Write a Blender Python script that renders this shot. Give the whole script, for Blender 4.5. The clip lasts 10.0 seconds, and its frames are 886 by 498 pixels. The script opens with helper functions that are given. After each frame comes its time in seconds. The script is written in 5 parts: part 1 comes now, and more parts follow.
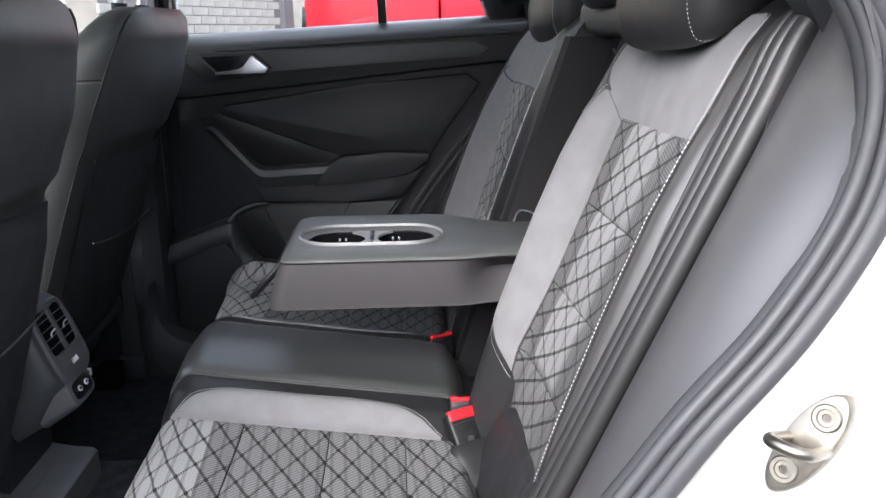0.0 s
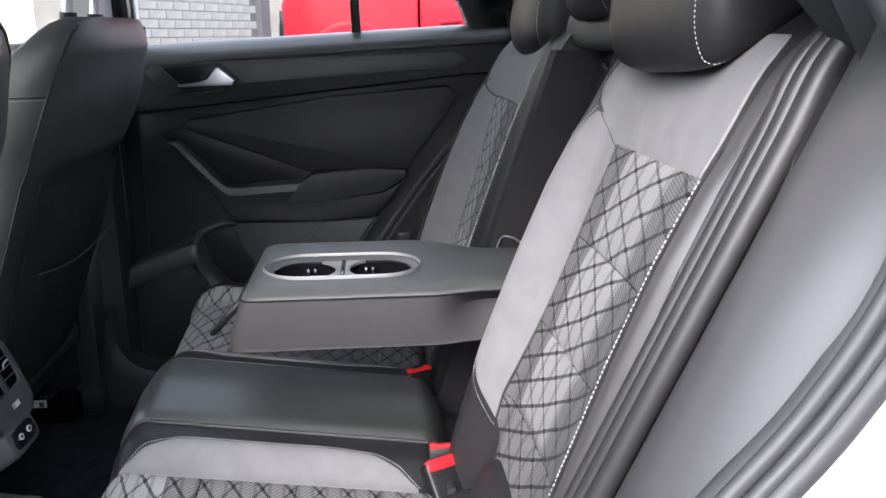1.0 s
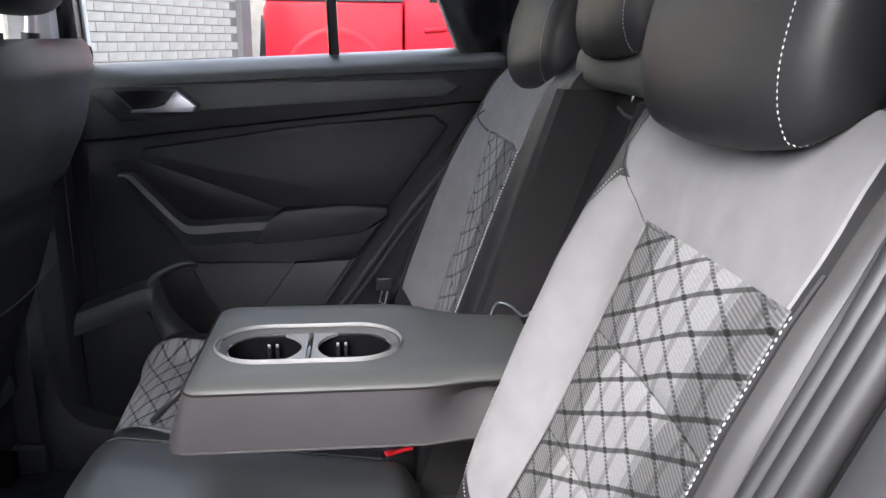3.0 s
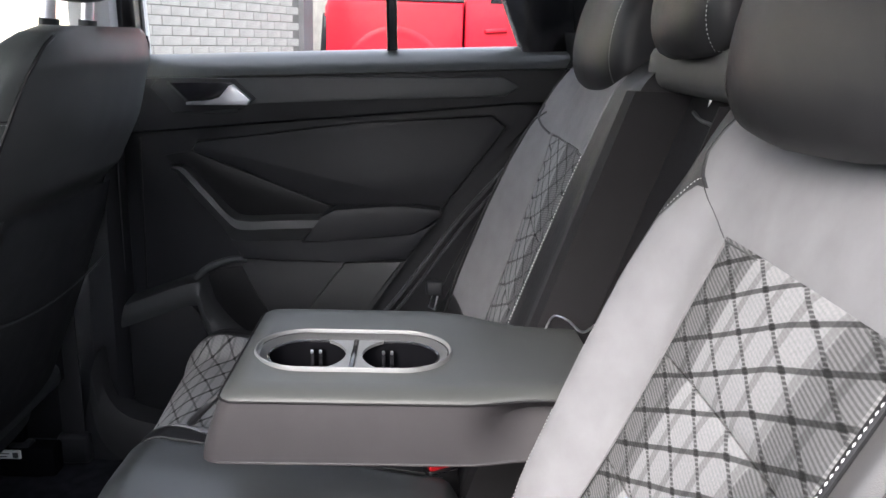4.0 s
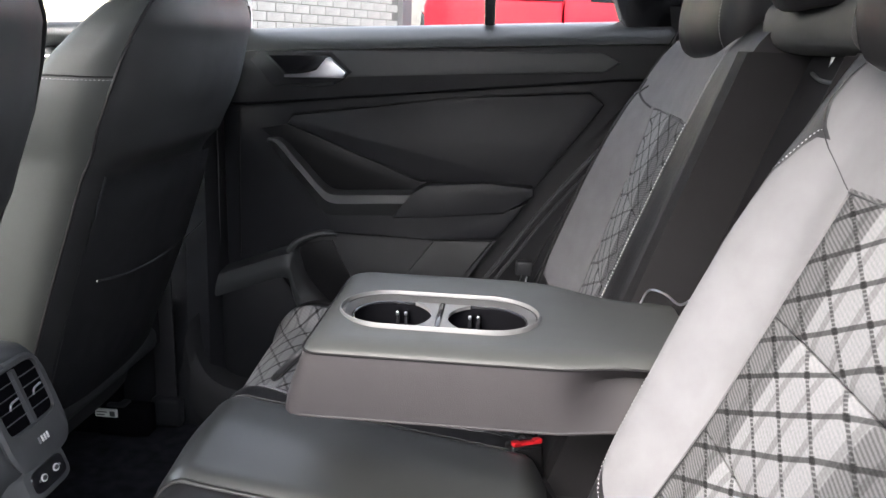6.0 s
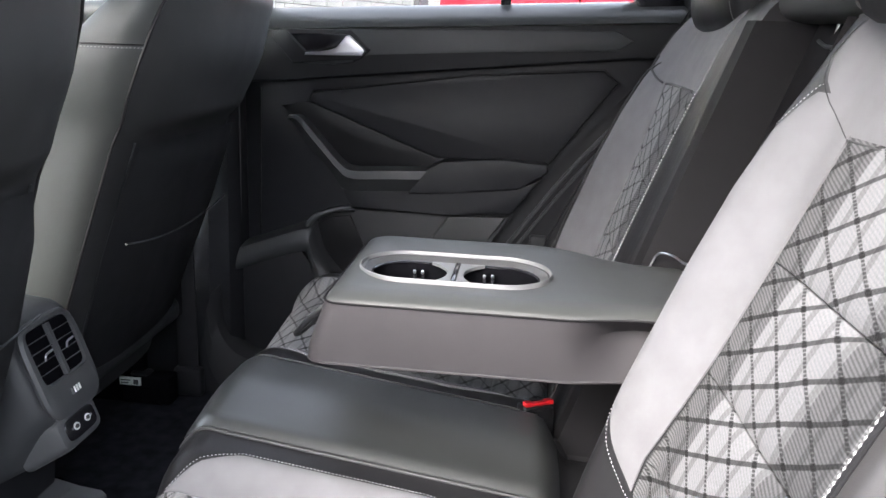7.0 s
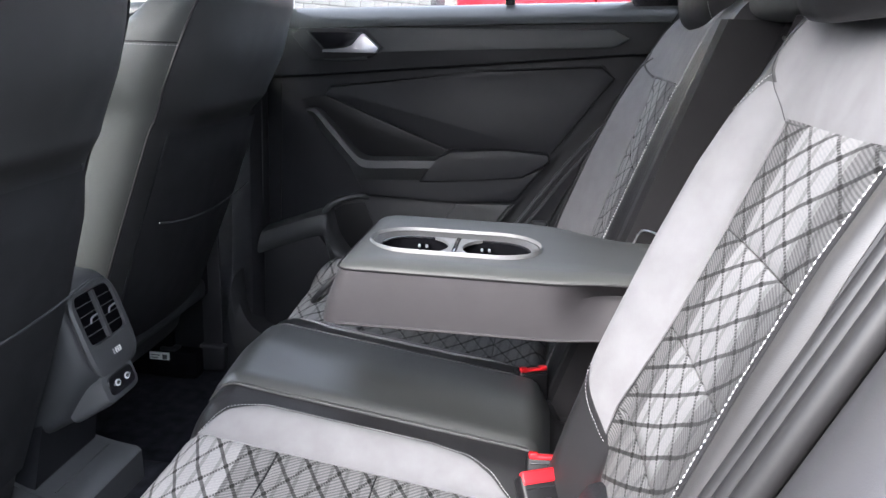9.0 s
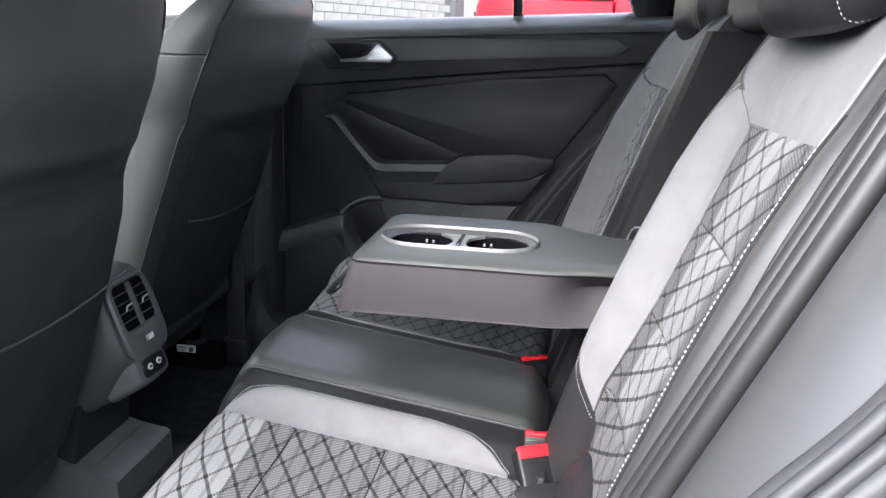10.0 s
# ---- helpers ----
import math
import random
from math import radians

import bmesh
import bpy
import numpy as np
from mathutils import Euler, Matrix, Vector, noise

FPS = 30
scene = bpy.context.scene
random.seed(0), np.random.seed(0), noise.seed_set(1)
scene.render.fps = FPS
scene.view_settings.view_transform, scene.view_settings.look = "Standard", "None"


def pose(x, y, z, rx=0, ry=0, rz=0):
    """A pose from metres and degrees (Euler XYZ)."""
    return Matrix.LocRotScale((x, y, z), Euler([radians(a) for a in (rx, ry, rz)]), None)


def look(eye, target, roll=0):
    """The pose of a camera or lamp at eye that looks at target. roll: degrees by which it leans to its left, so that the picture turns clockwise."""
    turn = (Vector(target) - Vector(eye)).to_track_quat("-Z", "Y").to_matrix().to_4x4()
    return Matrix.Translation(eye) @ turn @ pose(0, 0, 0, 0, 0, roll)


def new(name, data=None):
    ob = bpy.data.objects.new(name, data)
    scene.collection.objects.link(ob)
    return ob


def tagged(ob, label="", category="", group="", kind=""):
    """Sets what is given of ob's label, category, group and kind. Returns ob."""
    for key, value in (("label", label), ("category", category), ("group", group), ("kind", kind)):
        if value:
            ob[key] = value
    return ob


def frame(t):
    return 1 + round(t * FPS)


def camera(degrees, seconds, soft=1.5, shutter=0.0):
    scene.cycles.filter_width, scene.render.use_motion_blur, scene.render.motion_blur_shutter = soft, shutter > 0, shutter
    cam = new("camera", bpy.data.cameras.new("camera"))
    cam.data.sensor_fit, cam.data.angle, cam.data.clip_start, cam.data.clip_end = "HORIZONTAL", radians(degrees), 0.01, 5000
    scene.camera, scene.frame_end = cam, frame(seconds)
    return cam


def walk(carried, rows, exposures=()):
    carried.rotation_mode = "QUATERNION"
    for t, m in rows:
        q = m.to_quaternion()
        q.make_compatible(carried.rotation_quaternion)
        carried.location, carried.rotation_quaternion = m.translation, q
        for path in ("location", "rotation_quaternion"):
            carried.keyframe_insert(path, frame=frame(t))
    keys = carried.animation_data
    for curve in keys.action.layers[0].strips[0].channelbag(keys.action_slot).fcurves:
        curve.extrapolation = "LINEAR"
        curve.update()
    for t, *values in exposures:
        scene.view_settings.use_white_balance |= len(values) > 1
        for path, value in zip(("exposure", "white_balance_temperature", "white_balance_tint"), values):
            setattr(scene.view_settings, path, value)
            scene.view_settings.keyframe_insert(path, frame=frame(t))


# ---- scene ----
cam = camera(58.9, 10.0)
PATH = [
    (0, (0.043, 0.113, 1.062), (0.151, 2.036, 0.524), -0.6),
    (0.5, (0.045, 0.163, 1.068), (0.181, 2.085, 0.531), -0.5),
    (1, (0.054, 0.213, 1.076), (0.211, 2.135, 0.544), -0.5),
    (1.5, (0.063, 0.261, 1.088), (0.241, 2.181, 0.556), -0.3),
    (2, (0.07, 0.309, 1.096), (0.26, 2.228, 0.568), 0.1),
    (2.5, (0.075, 0.357, 1.108), (0.265, 2.277, 0.582), 0.5),
    (2.7, (0.063, 0.374, 1.111), (0.279, 2.293, 0.59), 0.5),
    (4, (0.064, 0.45, 1.103), (0.138, 2.381, 0.584), 1.9),
    (4.5, (0.053, 0.469, 1.093), (0.059, 2.4, 0.574), 2.1),
    (5, (0.049, 0.489, 1.077), (-0.012, 2.419, 0.557), 2.1),
    (5.5, (0.055, 0.488, 1.063), (-0.061, 2.416, 0.545), 2.2),
    (6, (0.065, 0.464, 1.052), (-0.089, 2.389, 0.533), 2.2),
    (7.5, (0.071, 0.4, 1.014), (-0.127, 2.316, 0.479), 2.5),
    (8, (0.082, 0.374, 1.015), (-0.126, 2.289, 0.476), 2.5),
    (8.5, (0.091, 0.349, 1.017), (-0.126, 2.264, 0.48), 2.5),
    (9, (0.1, 0.316, 1.02), (-0.133, 2.229, 0.488), 2.3),
    (9.5, (0.117, 0.275, 1.026), (-0.139, 2.188, 0.5), 2.2),
    (10, (0.132, 0.234, 1.029), (-0.154, 2.144, 0.509), 2.0),
]
walk(cam, [(t, look(eye, target, roll)) for t, eye, target, roll in PATH], [(0, 2.42, 6250, 11.3), (1, 2.48, 6250, 11.3), (2.5, 2.58, 6300, 11.3), (4.5, 2.62, 6500, 11.3), (5.5, 2.74, 6600, 11.3), (7.5, 2.95, 6350, 11.3), (10, 2.92, 6200, 11.3)])

# ---- light ----
world = bpy.data.worlds.new("sky")
scene.world = world
world.use_nodes = True
wn = world.node_tree.nodes
sky = wn.new("ShaderNodeTexSky")
sky.sky_type, sky.sun_disc = "NISHITA", False
sky.sun_elevation, sky.sun_rotation = radians(38), radians(208)
sky.air_density, sky.dust_density = 1.0, 3.0
soft_sky = wn.new("ShaderNodeHueSaturation")
soft_sky.inputs["Saturation"].default_value = 0.40
world.node_tree.links.new(sky.outputs[0], soft_sky.inputs["Color"])
world.node_tree.links.new(soft_sky.outputs[0], wn["Background"].inputs[0])
wn["Background"].inputs[1].default_value = 0.26
sun = new("sun", bpy.data.lights.new("sun", "SUN"))
sun.data.energy, sun.data.angle, sun.data.color = 0.2, radians(30), (1.0, 0.97, 0.93)
sun.matrix_world = look((-2.4, -3.7, 4.2), (0, 0.6, 0.6))

CY = 1.285  # the car's centre line


# ---- materials ----
def material(name, colour, rough=0.5, metal=0.0, tone=0.15, tone_scale=6.0, grain=0.0, grain_scale=900.0, kind="noise", coat=0.0, sheen=0.0, spec=0.5, rough_var=0.1, coat_rough=0.03):
    m = bpy.data.materials.new(name)
    m.use_nodes = True
    n, l = m.node_tree.nodes, m.node_tree.links
    b = n["Principled BSDF"]
    b.inputs["Roughness"].default_value, b.inputs["Metallic"].default_value = rough, metal
    b.inputs["Coat Weight"].default_value, b.inputs["Sheen Weight"].default_value = coat, sheen
    b.inputs["Specular IOR Level"].default_value, b.inputs["Coat Roughness"].default_value = spec, coat_rough
    c = n.new("ShaderNodeTexCoord")
    big = n.new("ShaderNodeTexNoise")
    big.inputs["Scale"].default_value, big.inputs["Detail"].default_value = tone_scale, 6
    l.new(c.outputs["Object"], big.inputs["Vector"])
    ramp = n.new("ShaderNodeValToRGB")
    lo = [v * (1 - tone) for v in colour]
    hi = [min(1.0, v * (1 + tone)) for v in colour]
    ramp.color_ramp.elements[0].position, ramp.color_ramp.elements[1].position = 0.3, 0.7
    ramp.color_ramp.elements[0].color, ramp.color_ramp.elements[1].color = (*lo, 1), (*hi, 1)
    l.new(big.outputs["Fac"], ramp.inputs[0])
    l.new(ramp.outputs[0], b.inputs["Base Color"])
    if rough_var:
        r = n.new("ShaderNodeMapRange")
        r.inputs["To Min"].default_value, r.inputs["To Max"].default_value = max(0.02, rough - rough_var), min(1, rough + rough_var)
        mid = n.new("ShaderNodeTexNoise")
        mid.inputs["Scale"].default_value, mid.inputs["Detail"].default_value = tone_scale * 5, 5
        l.new(c.outputs["Object"], mid.inputs["Vector"])
        l.new(mid.outputs["Fac"], r.inputs["Value"])
        l.new(r.outputs[0], b.inputs["Roughness"])
    if grain:
        if kind == "noise":
            g = n.new("ShaderNodeTexNoise")
            g.inputs["Detail"].default_value = 3
            out = g.outputs["Fac"]
        else:
            g = n.new("ShaderNodeTexVoronoi")
            out = g.outputs["Distance"]
        g.inputs["Scale"].default_value = grain_scale
        l.new(c.outputs["Object"], g.inputs["Vector"])
        bump = n.new("ShaderNodeBump")
        bump.inputs["Strength"].default_value, bump.inputs["Distance"].default_value = grain, 0.0006
        l.new(out, bump.inputs["Height"])
        l.new(bump.outputs[0], b.inputs["Normal"])
    return m


def quilted_fabric(name, row, column, zone, light, base, gain):
    """Woven seat fabric in metres of the UV map: solid dark rows and dashed columns that cross in dark knots, a fine
    twill, and a pale zone, partly light put into the colour, slit by upright grey slashes. row, column: (per metre of
    u, per metre of v, shift), lines at whole numbers."""
    m = bpy.data.materials.new(name)
    m.use_nodes = True
    n, l = m.node_tree.nodes, m.node_tree.links
    b = n["Principled BSDF"]
    b.inputs["Roughness"].default_value, b.inputs["Specular IOR Level"].default_value = 0.8, 0.25
    uv = n.new("ShaderNodeUVMap")
    sep = n.new("ShaderNodeSeparateXYZ")
    l.new(uv.outputs[0], sep.inputs[0])

    def op(kind, a, c=0.0, d=None):
        o = n.new("ShaderNodeMath")
        o.operation = kind
        for i, v in enumerate((a, c) if d is None else (a, c, d)):
            if isinstance(v, (int, float)):
                o.inputs[i].default_value = v
            else:
                l.new(v, o.inputs[i])
        return o.outputs[0]

    def smooth(value, lo, hi, first=1.0, last=0.0):
        r = n.new("ShaderNodeMapRange")
        r.interpolation_type = "SMOOTHSTEP"
        for key, v in (("From Min", lo), ("From Max", hi), ("To Min", first), ("To Max", last)):
            r.inputs[key].default_value = v
        l.new(value, r.inputs["Value"])
        return r.outputs[0]

    def near_whole(value, half, edge):
        """1 on the lines where value is whole, 0 away from them."""
        return smooth(op("ABSOLUTE", op("SUBTRACT", op("FRACT", op("ADD", value, 0.5)), 0.5)), half, half + edge)

    u, v = sep.outputs[0], sep.outputs[1]
    warp = n.new("ShaderNodeTexNoise")
    warp.inputs["Scale"].default_value, warp.inputs["Detail"].default_value = 9.0, 2
    l.new(uv.outputs[0], warp.inputs["Vector"])
    wob = op("MULTIPLY", op("SUBTRACT", warp.outputs["Fac"], 0.5), 0.12)
    r, c = (op("ADD", op("ADD", op("MULTIPLY", u, k[0]), op("MULTIPLY_ADD", v, k[1], k[2])), wob) for k in (row, column))
    across, down = op("SUBTRACT", c, r), op("ADD", c, r)
    rows, cols = near_whole(r, 0.050, 0.035), near_whole(c, 0.040, 0.03)
    fine = op("MULTIPLY", r, 9.0)
    dash = smooth(op("ABSOLUTE", op("SUBTRACT", op("FRACT", fine), 0.5)), 0.2, 0.4, 1.0, 0.35)
    knot = op("MULTIPLY", near_whole(r, 0.085, 0.03), near_whole(c, 0.075, 0.03))
    twill = smooth(op("ABSOLUTE", op("SUBTRACT", op("FRACT", op("MULTIPLY", op("MULTIPLY_ADD", r, 0.35, c), 8.0)), 0.5)), 0.1, 0.4)
    pale = op("MULTIPLY", smooth(op("ABSOLUTE", op("SUBTRACT", across, zone[0])), zone[1], zone[1] + 0.1), smooth(op("ABSOLUTE", op("SUBTRACT", op("FRACT", op("DIVIDE", op("SUBTRACT", down, light[0]), light[1])), 0.5)), light[2], light[2] + 0.02, 1.0, 0.22))
    slash = near_whole(op("SUBTRACT", across, 0.5), 0.10, 0.04)
    tone = op("MULTIPLY_ADD", pale, gain, base)
    tone = op("MULTIPLY", tone, op("SUBTRACT", 1.0, op("MULTIPLY", twill, op("MULTIPLY_ADD", pale, -0.34, 0.46))))
    tone = op("MULTIPLY", tone, op("SUBTRACT", 1.0, op("MULTIPLY", slash, 0.30)))
    tone = op("MULTIPLY", tone, op("SUBTRACT", 1.0, op("MULTIPLY", rows, 0.72)))
    tone = op("MULTIPLY", tone, op("SUBTRACT", 1.0, op("MULTIPLY", op("MULTIPLY", cols, dash), 0.74)))
    tone = op("MULTIPLY", tone, op("SUBTRACT", 1.0, op("MULTIPLY", knot, 0.70)))
    tex = n.new("ShaderNodeTexNoise")
    tex.inputs["Scale"].default_value, tex.inputs["Detail"].default_value = 400, 4
    l.new(uv.outputs[0], tex.inputs["Vector"])
    tone = op("MULTIPLY", tone, op("MULTIPLY_ADD", tex.outputs["Fac"], 0.5, 0.75))
    col = n.new("ShaderNodeCombineColor")
    l.new(tone, col.inputs[0])
    l.new(tone, col.inputs[1])
    l.new(op("MULTIPLY", tone, 1.02), col.inputs[2])
    l.new(col.outputs[0], b.inputs["Base Color"])
    bump = n.new("ShaderNodeBump")
    bump.inputs["Strength"].default_value, bump.inputs["Distance"].default_value = 0.5, 0.0008
    l.new(op("ADD", tex.outputs["Fac"], op("MULTIPLY", op("MAXIMUM", rows, cols), -1.0)), bump.inputs["Height"])
    l.new(bump.outputs[0], b.inputs["Normal"])
    return m


LEATHER = material("black_leather", (0.0135, 0.0133, 0.0145), 0.44, grain=0.14, grain_scale=1400, kind="voronoi", tone=0.2, rough_var=0.05, spec=0.28)
LEATHER_BACK = material("matt_black_leather", (0.040, 0.0405, 0.041), 0.54, grain=0.16, grain_scale=1400, kind="voronoi", tone=0.2, rough_var=0.06, spec=0.32)
# smooth black leather, the armrest top's sheen put into a lighter base
LEATHER_TOP = material("armrest_leather_sheen", (0.040, 0.042, 0.0405), 0.52, grain=0.12, grain_scale=1400, kind="voronoi", tone=0.08, rough_var=0.03, spec=0.6)
LEATHER_SEAT = material("polished_black_leather", (0.022, 0.0235, 0.023), 0.46, grain=0.12, grain_scale=1400, kind="voronoi", tone=0.08, rough_var=0.03, spec=1.0, coat=0.45, coat_rough=0.46)
LEATHER_GREY = material("grey_leather", (0.046, 0.050, 0.048), 0.48, grain=0.16, grain_scale=1400, kind="voronoi", tone=0.12, rough_var=0.05)
SKIRT = material("armrest_side_vinyl", (0.024, 0.0215, 0.0235), 0.62, grain=0.4, grain_scale=1100, tone=0.15)
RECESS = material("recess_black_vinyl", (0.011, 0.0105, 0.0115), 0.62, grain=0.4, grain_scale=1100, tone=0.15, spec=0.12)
SUEDE = material("grey_suede", (0.130, 0.128, 0.134), 0.95, sheen=0.05, grain=0.5, grain_scale=1500, tone=0.08, tone_scale=32, spec=0.15)
# pale zone stops low down: shade of the lower backrest is in the colour
FABRIC = quilted_fabric("backrest_fabric", (14.29, -31.89, 23.30), (-14.04, -27.39, 30.53), (1.2, 1.8), (-15.5, 40.0, 0.25), 0.108, 0.078)
# pale zone lies on the front roll, where it paints the roll's sheen
FABRIC_SEAT = quilted_fabric("cushion_fabric", (17.65, 28.9, -0.45), (13.6, -28.9, -0.99), (-28.3, 4.6), (-11.0, 40.0, 0.48), 0.130, 0.075)
PLASTIC = material("dark_plastic", (0.0135, 0.0140, 0.0162), 0.52, grain=0.5, grain_scale=1100, tone=0.15, spec=0.33)
PLASTIC_GREY = material("charcoal_plastic", (0.036, 0.038, 0.040), 0.46, grain=0.4, grain_scale=1000, tone=0.12)
PLASTIC_DARK = material("flat_charcoal_plastic", (0.020, 0.0205, 0.022), 0.55, grain=0.4, grain_scale=1000, tone=0.12, spec=0.35)
# black sill plastic, its sky sheen partly put into a paler base colour
SILL_SHEEN = material("sill_painted_sheen", (0.045, 0.048, 0.047), 0.36, grain=0.05, grain_scale=1100, tone=0.04, rough_var=0.0, spec=0.9)
VINYL = material("door_vinyl", (0.0115, 0.0120, 0.0148), 0.52, grain=0.4, grain_scale=800, kind="voronoi", tone=0.15, spec=0.33)
TRIM = material("satin_trim_plastic", (0.042, 0.0415, 0.045), 0.40, grain=0.1, grain_scale=900, tone=0.03, rough_var=0.0, spec=0.5, coat=0.12, coat_rough=0.32)
WELL = material("cup_well_rubber", (0.005, 0.005, 0.006), 0.8, tone=0.1, spec=0.0)
GLOSS = material("gloss_black", (0.012, 0.012, 0.014), 0.15, tone=0.1)
RUBBER = material("black_rubber", (0.036, 0.036, 0.040), 0.46, grain=0.1, tone=0.10, rough_var=0.03, spec=0.35)
CHROME = material("satin_chrome", (0.58, 0.58, 0.60), 0.32, metal=1.0, tone=0.05)
WEBBING = material("belt_webbing", (0.014, 0.014, 0.016), 0.6, grain=0.6, grain_scale=600, tone=0.15)
CARPET = material("dark_carpet", (0.020, 0.021, 0.026), 0.98, grain=1.0, grain_scale=500, tone=0.4, tone_scale=40, spec=0.1)
RED = material("red_plastic", (0.46, 0.010, 0.016), 0.42, tone=0.06, spec=0.3)
THREAD = material("white_thread", (0.40, 0.40, 0.405), 0.8, tone=0.1)
# dark colour of the painted shadow lines at the yokes
SHADE_LINE = material("shade_line", (0.03, 0.03, 0.032), 0.8, tone=0.1)
WHITE = material("white_paint", (0.29, 0.29, 0.28), 0.3, coat=0.6, tone=0.02)
STEEL = material("worn_steel", (0.19, 0.175, 0.15), 0.38, metal=1.0, tone=0.3, tone_scale=60)
LINER = material("roof_lining", (0.45, 0.45, 0.46), 0.95, grain=0.6, grain_scale=800, tone=0.05)
HANDLE = material("satin_grey_plastic", (0.070, 0.072, 0.074), 0.36, grain=0.3, grain_scale=1000, tone=0.08)
SATIN = material("satin_silver", (0.17, 0.17, 0.173), 0.48, metal=0.35, tone=0.05)
RIM = material("satin_charcoal", (0.075, 0.075, 0.077), 0.42, metal=0.3, tone=0.05)
RIB = material("black_soft_rib", (0.018, 0.0176, 0.0186), 0.42, grain=0.1, tone=0.10, rough_var=0.03, spec=0.38)
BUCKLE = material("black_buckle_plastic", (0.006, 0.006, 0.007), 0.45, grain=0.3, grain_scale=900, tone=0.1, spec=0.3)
# lighter copy of the backrest leather, for the sheen on its outer side
FLANK_LIT = material("lit_flank_leather", (0.034, 0.033, 0.034), 0.40, grain=0.14, grain_scale=1400, kind="voronoi", tone=0.12, rough_var=0.04)
PAPER = material("white_label", (0.75, 0.75, 0.73), 0.6, tone=0.06)
INK = material("print_ink", (0.03, 0.03, 0.03), 0.7)
TRUCK_RED = material("red_car_paint", (0.34, 0.003, 0.013), 0.45, coat=0.05, tone=0.12, tone_scale=3, spec=0.2)
BRICK = material("grey_painted_brick", (0.30, 0.292, 0.268), 0.85, grain=0.8, grain_scale=120, tone=0.14, tone_scale=9)
MORTAR = material("mortar", (0.12, 0.116, 0.108), 0.95, grain=0.8, grain_scale=200, tone=0.15)
ASPHALT = material("asphalt_yard", (0.062, 0.061, 0.064), 0.9, grain=1.0, grain_scale=120, tone=0.2)
ADDED_WALL = material("added_wall_grey", (0.22, 0.215, 0.225), 0.9, grain=0.8, grain_scale=120, tone=0.15, tone_scale=4)
CREAM = material("cream_render", (0.60, 0.56, 0.42), 0.9, grain=0.5, grain_scale=60, tone=0.06)
GREY_PAINT = material("dark_grey_paint", (0.10, 0.10, 0.105), 0.6, tone=0.1)
GLASS = bpy.data.materials.new("window_glass")
GLASS.use_nodes = True
GLASS.node_tree.nodes["Principled BSDF"].inputs["Transmission Weight"].default_value = 1.0
GLASS.node_tree.nodes["Principled BSDF"].inputs["Roughness"].default_value = 0.0
GLASS.node_tree.nodes["Principled BSDF"].inputs["IOR"].default_value = 1.05
TINTED = GLASS.copy()
TINTED.name = "tinted_glass"
TINTED.node_tree.nodes["Principled BSDF"].inputs["Base Color"].default_value = (0.86, 0.89, 0.88, 1)


# ---- mesh helpers ----
def part(name, bm, mat, parent=None, label="", smooth=True):
    me = bpy.data.meshes.new(name)
    bmesh.ops.recalc_face_normals(bm, faces=bm.faces[:])
    bm.to_mesh(me)
    bm.free()
    me.materials.append(mat)
    if smooth:
        me.shade_smooth()
        me.set_sharp_from_angle(angle=radians(38))
    ob = new(name, me)
    if parent:
        ob.parent = parent
        ob.matrix_parent_inverse = parent.matrix_world.inverted()
    if label:
        ob["label"] = label
    return ob


def thing(name, x, y, z, label, category, group="", kind=""):
    ob = new(name)
    ob.location = (x, y, z)
    ob.empty_display_size = 0.05
    bpy.context.view_layer.update()
    return tagged(ob, label, category, group, kind)


def box(x0, x1, y0, y1, z0, z1, bevel=0.0, segs=2, bm=None):
    bm = bm or bmesh.new()
    made = bmesh.ops.create_cube(bm, size=1.0, matrix=Matrix.Translation(((x0 + x1) / 2, (y0 + y1) / 2, (z0 + z1) / 2)) @ Matrix.Diagonal((abs(x1 - x0), abs(y1 - y0), abs(z1 - z0), 1)))
    if bevel:
        edges = {e for v in made["verts"] for e in v.link_edges}
        bmesh.ops.bevel(bm, geom=list(edges), offset=bevel, segments=segs, profile=0.5, affect="EDGES")
    return bm


def slab(points, y0, y1, bevel=0.0, segs=2, bm=None):
    """A plate with the outline points (x, z), from y0 (back) to y1 (front face)."""
    bm = bm or bmesh.new()
    back = [bm.verts.new((x, y0, z)) for x, z in points]
    front = [bm.verts.new((x, y1, z)) for x, z in points]
    n = len(points)
    bm.faces.new(back)
    top = bm.faces.new(front[::-1])
    for i in range(n):
        bm.faces.new((back[i], back[(i + 1) % n], front[(i + 1) % n], front[i]))
    if bevel:
        bmesh.ops.bevel(bm, geom=list(top.edges), offset=bevel, segments=segs, profile=0.5, affect="EDGES")
    return bm


def loft(rings, closed=True, caps=True, bm=None, uv=None):
    """A skin over rings of points of equal number."""
    bm = bm or bmesh.new()
    rows = [[bm.verts.new(p) for p in ring] for ring in rings]
    n = len(rows[0])
    for a, b in zip(rows, rows[1:]):
        for i in range(n if closed else n - 1):
            j = (i + 1) % n
            bm.faces.new((a[i], a[j], b[j], b[i]))
    if caps and closed:
        bm.faces.new(rows[0][::-1])
        bm.faces.new(rows[-1])
    return bm


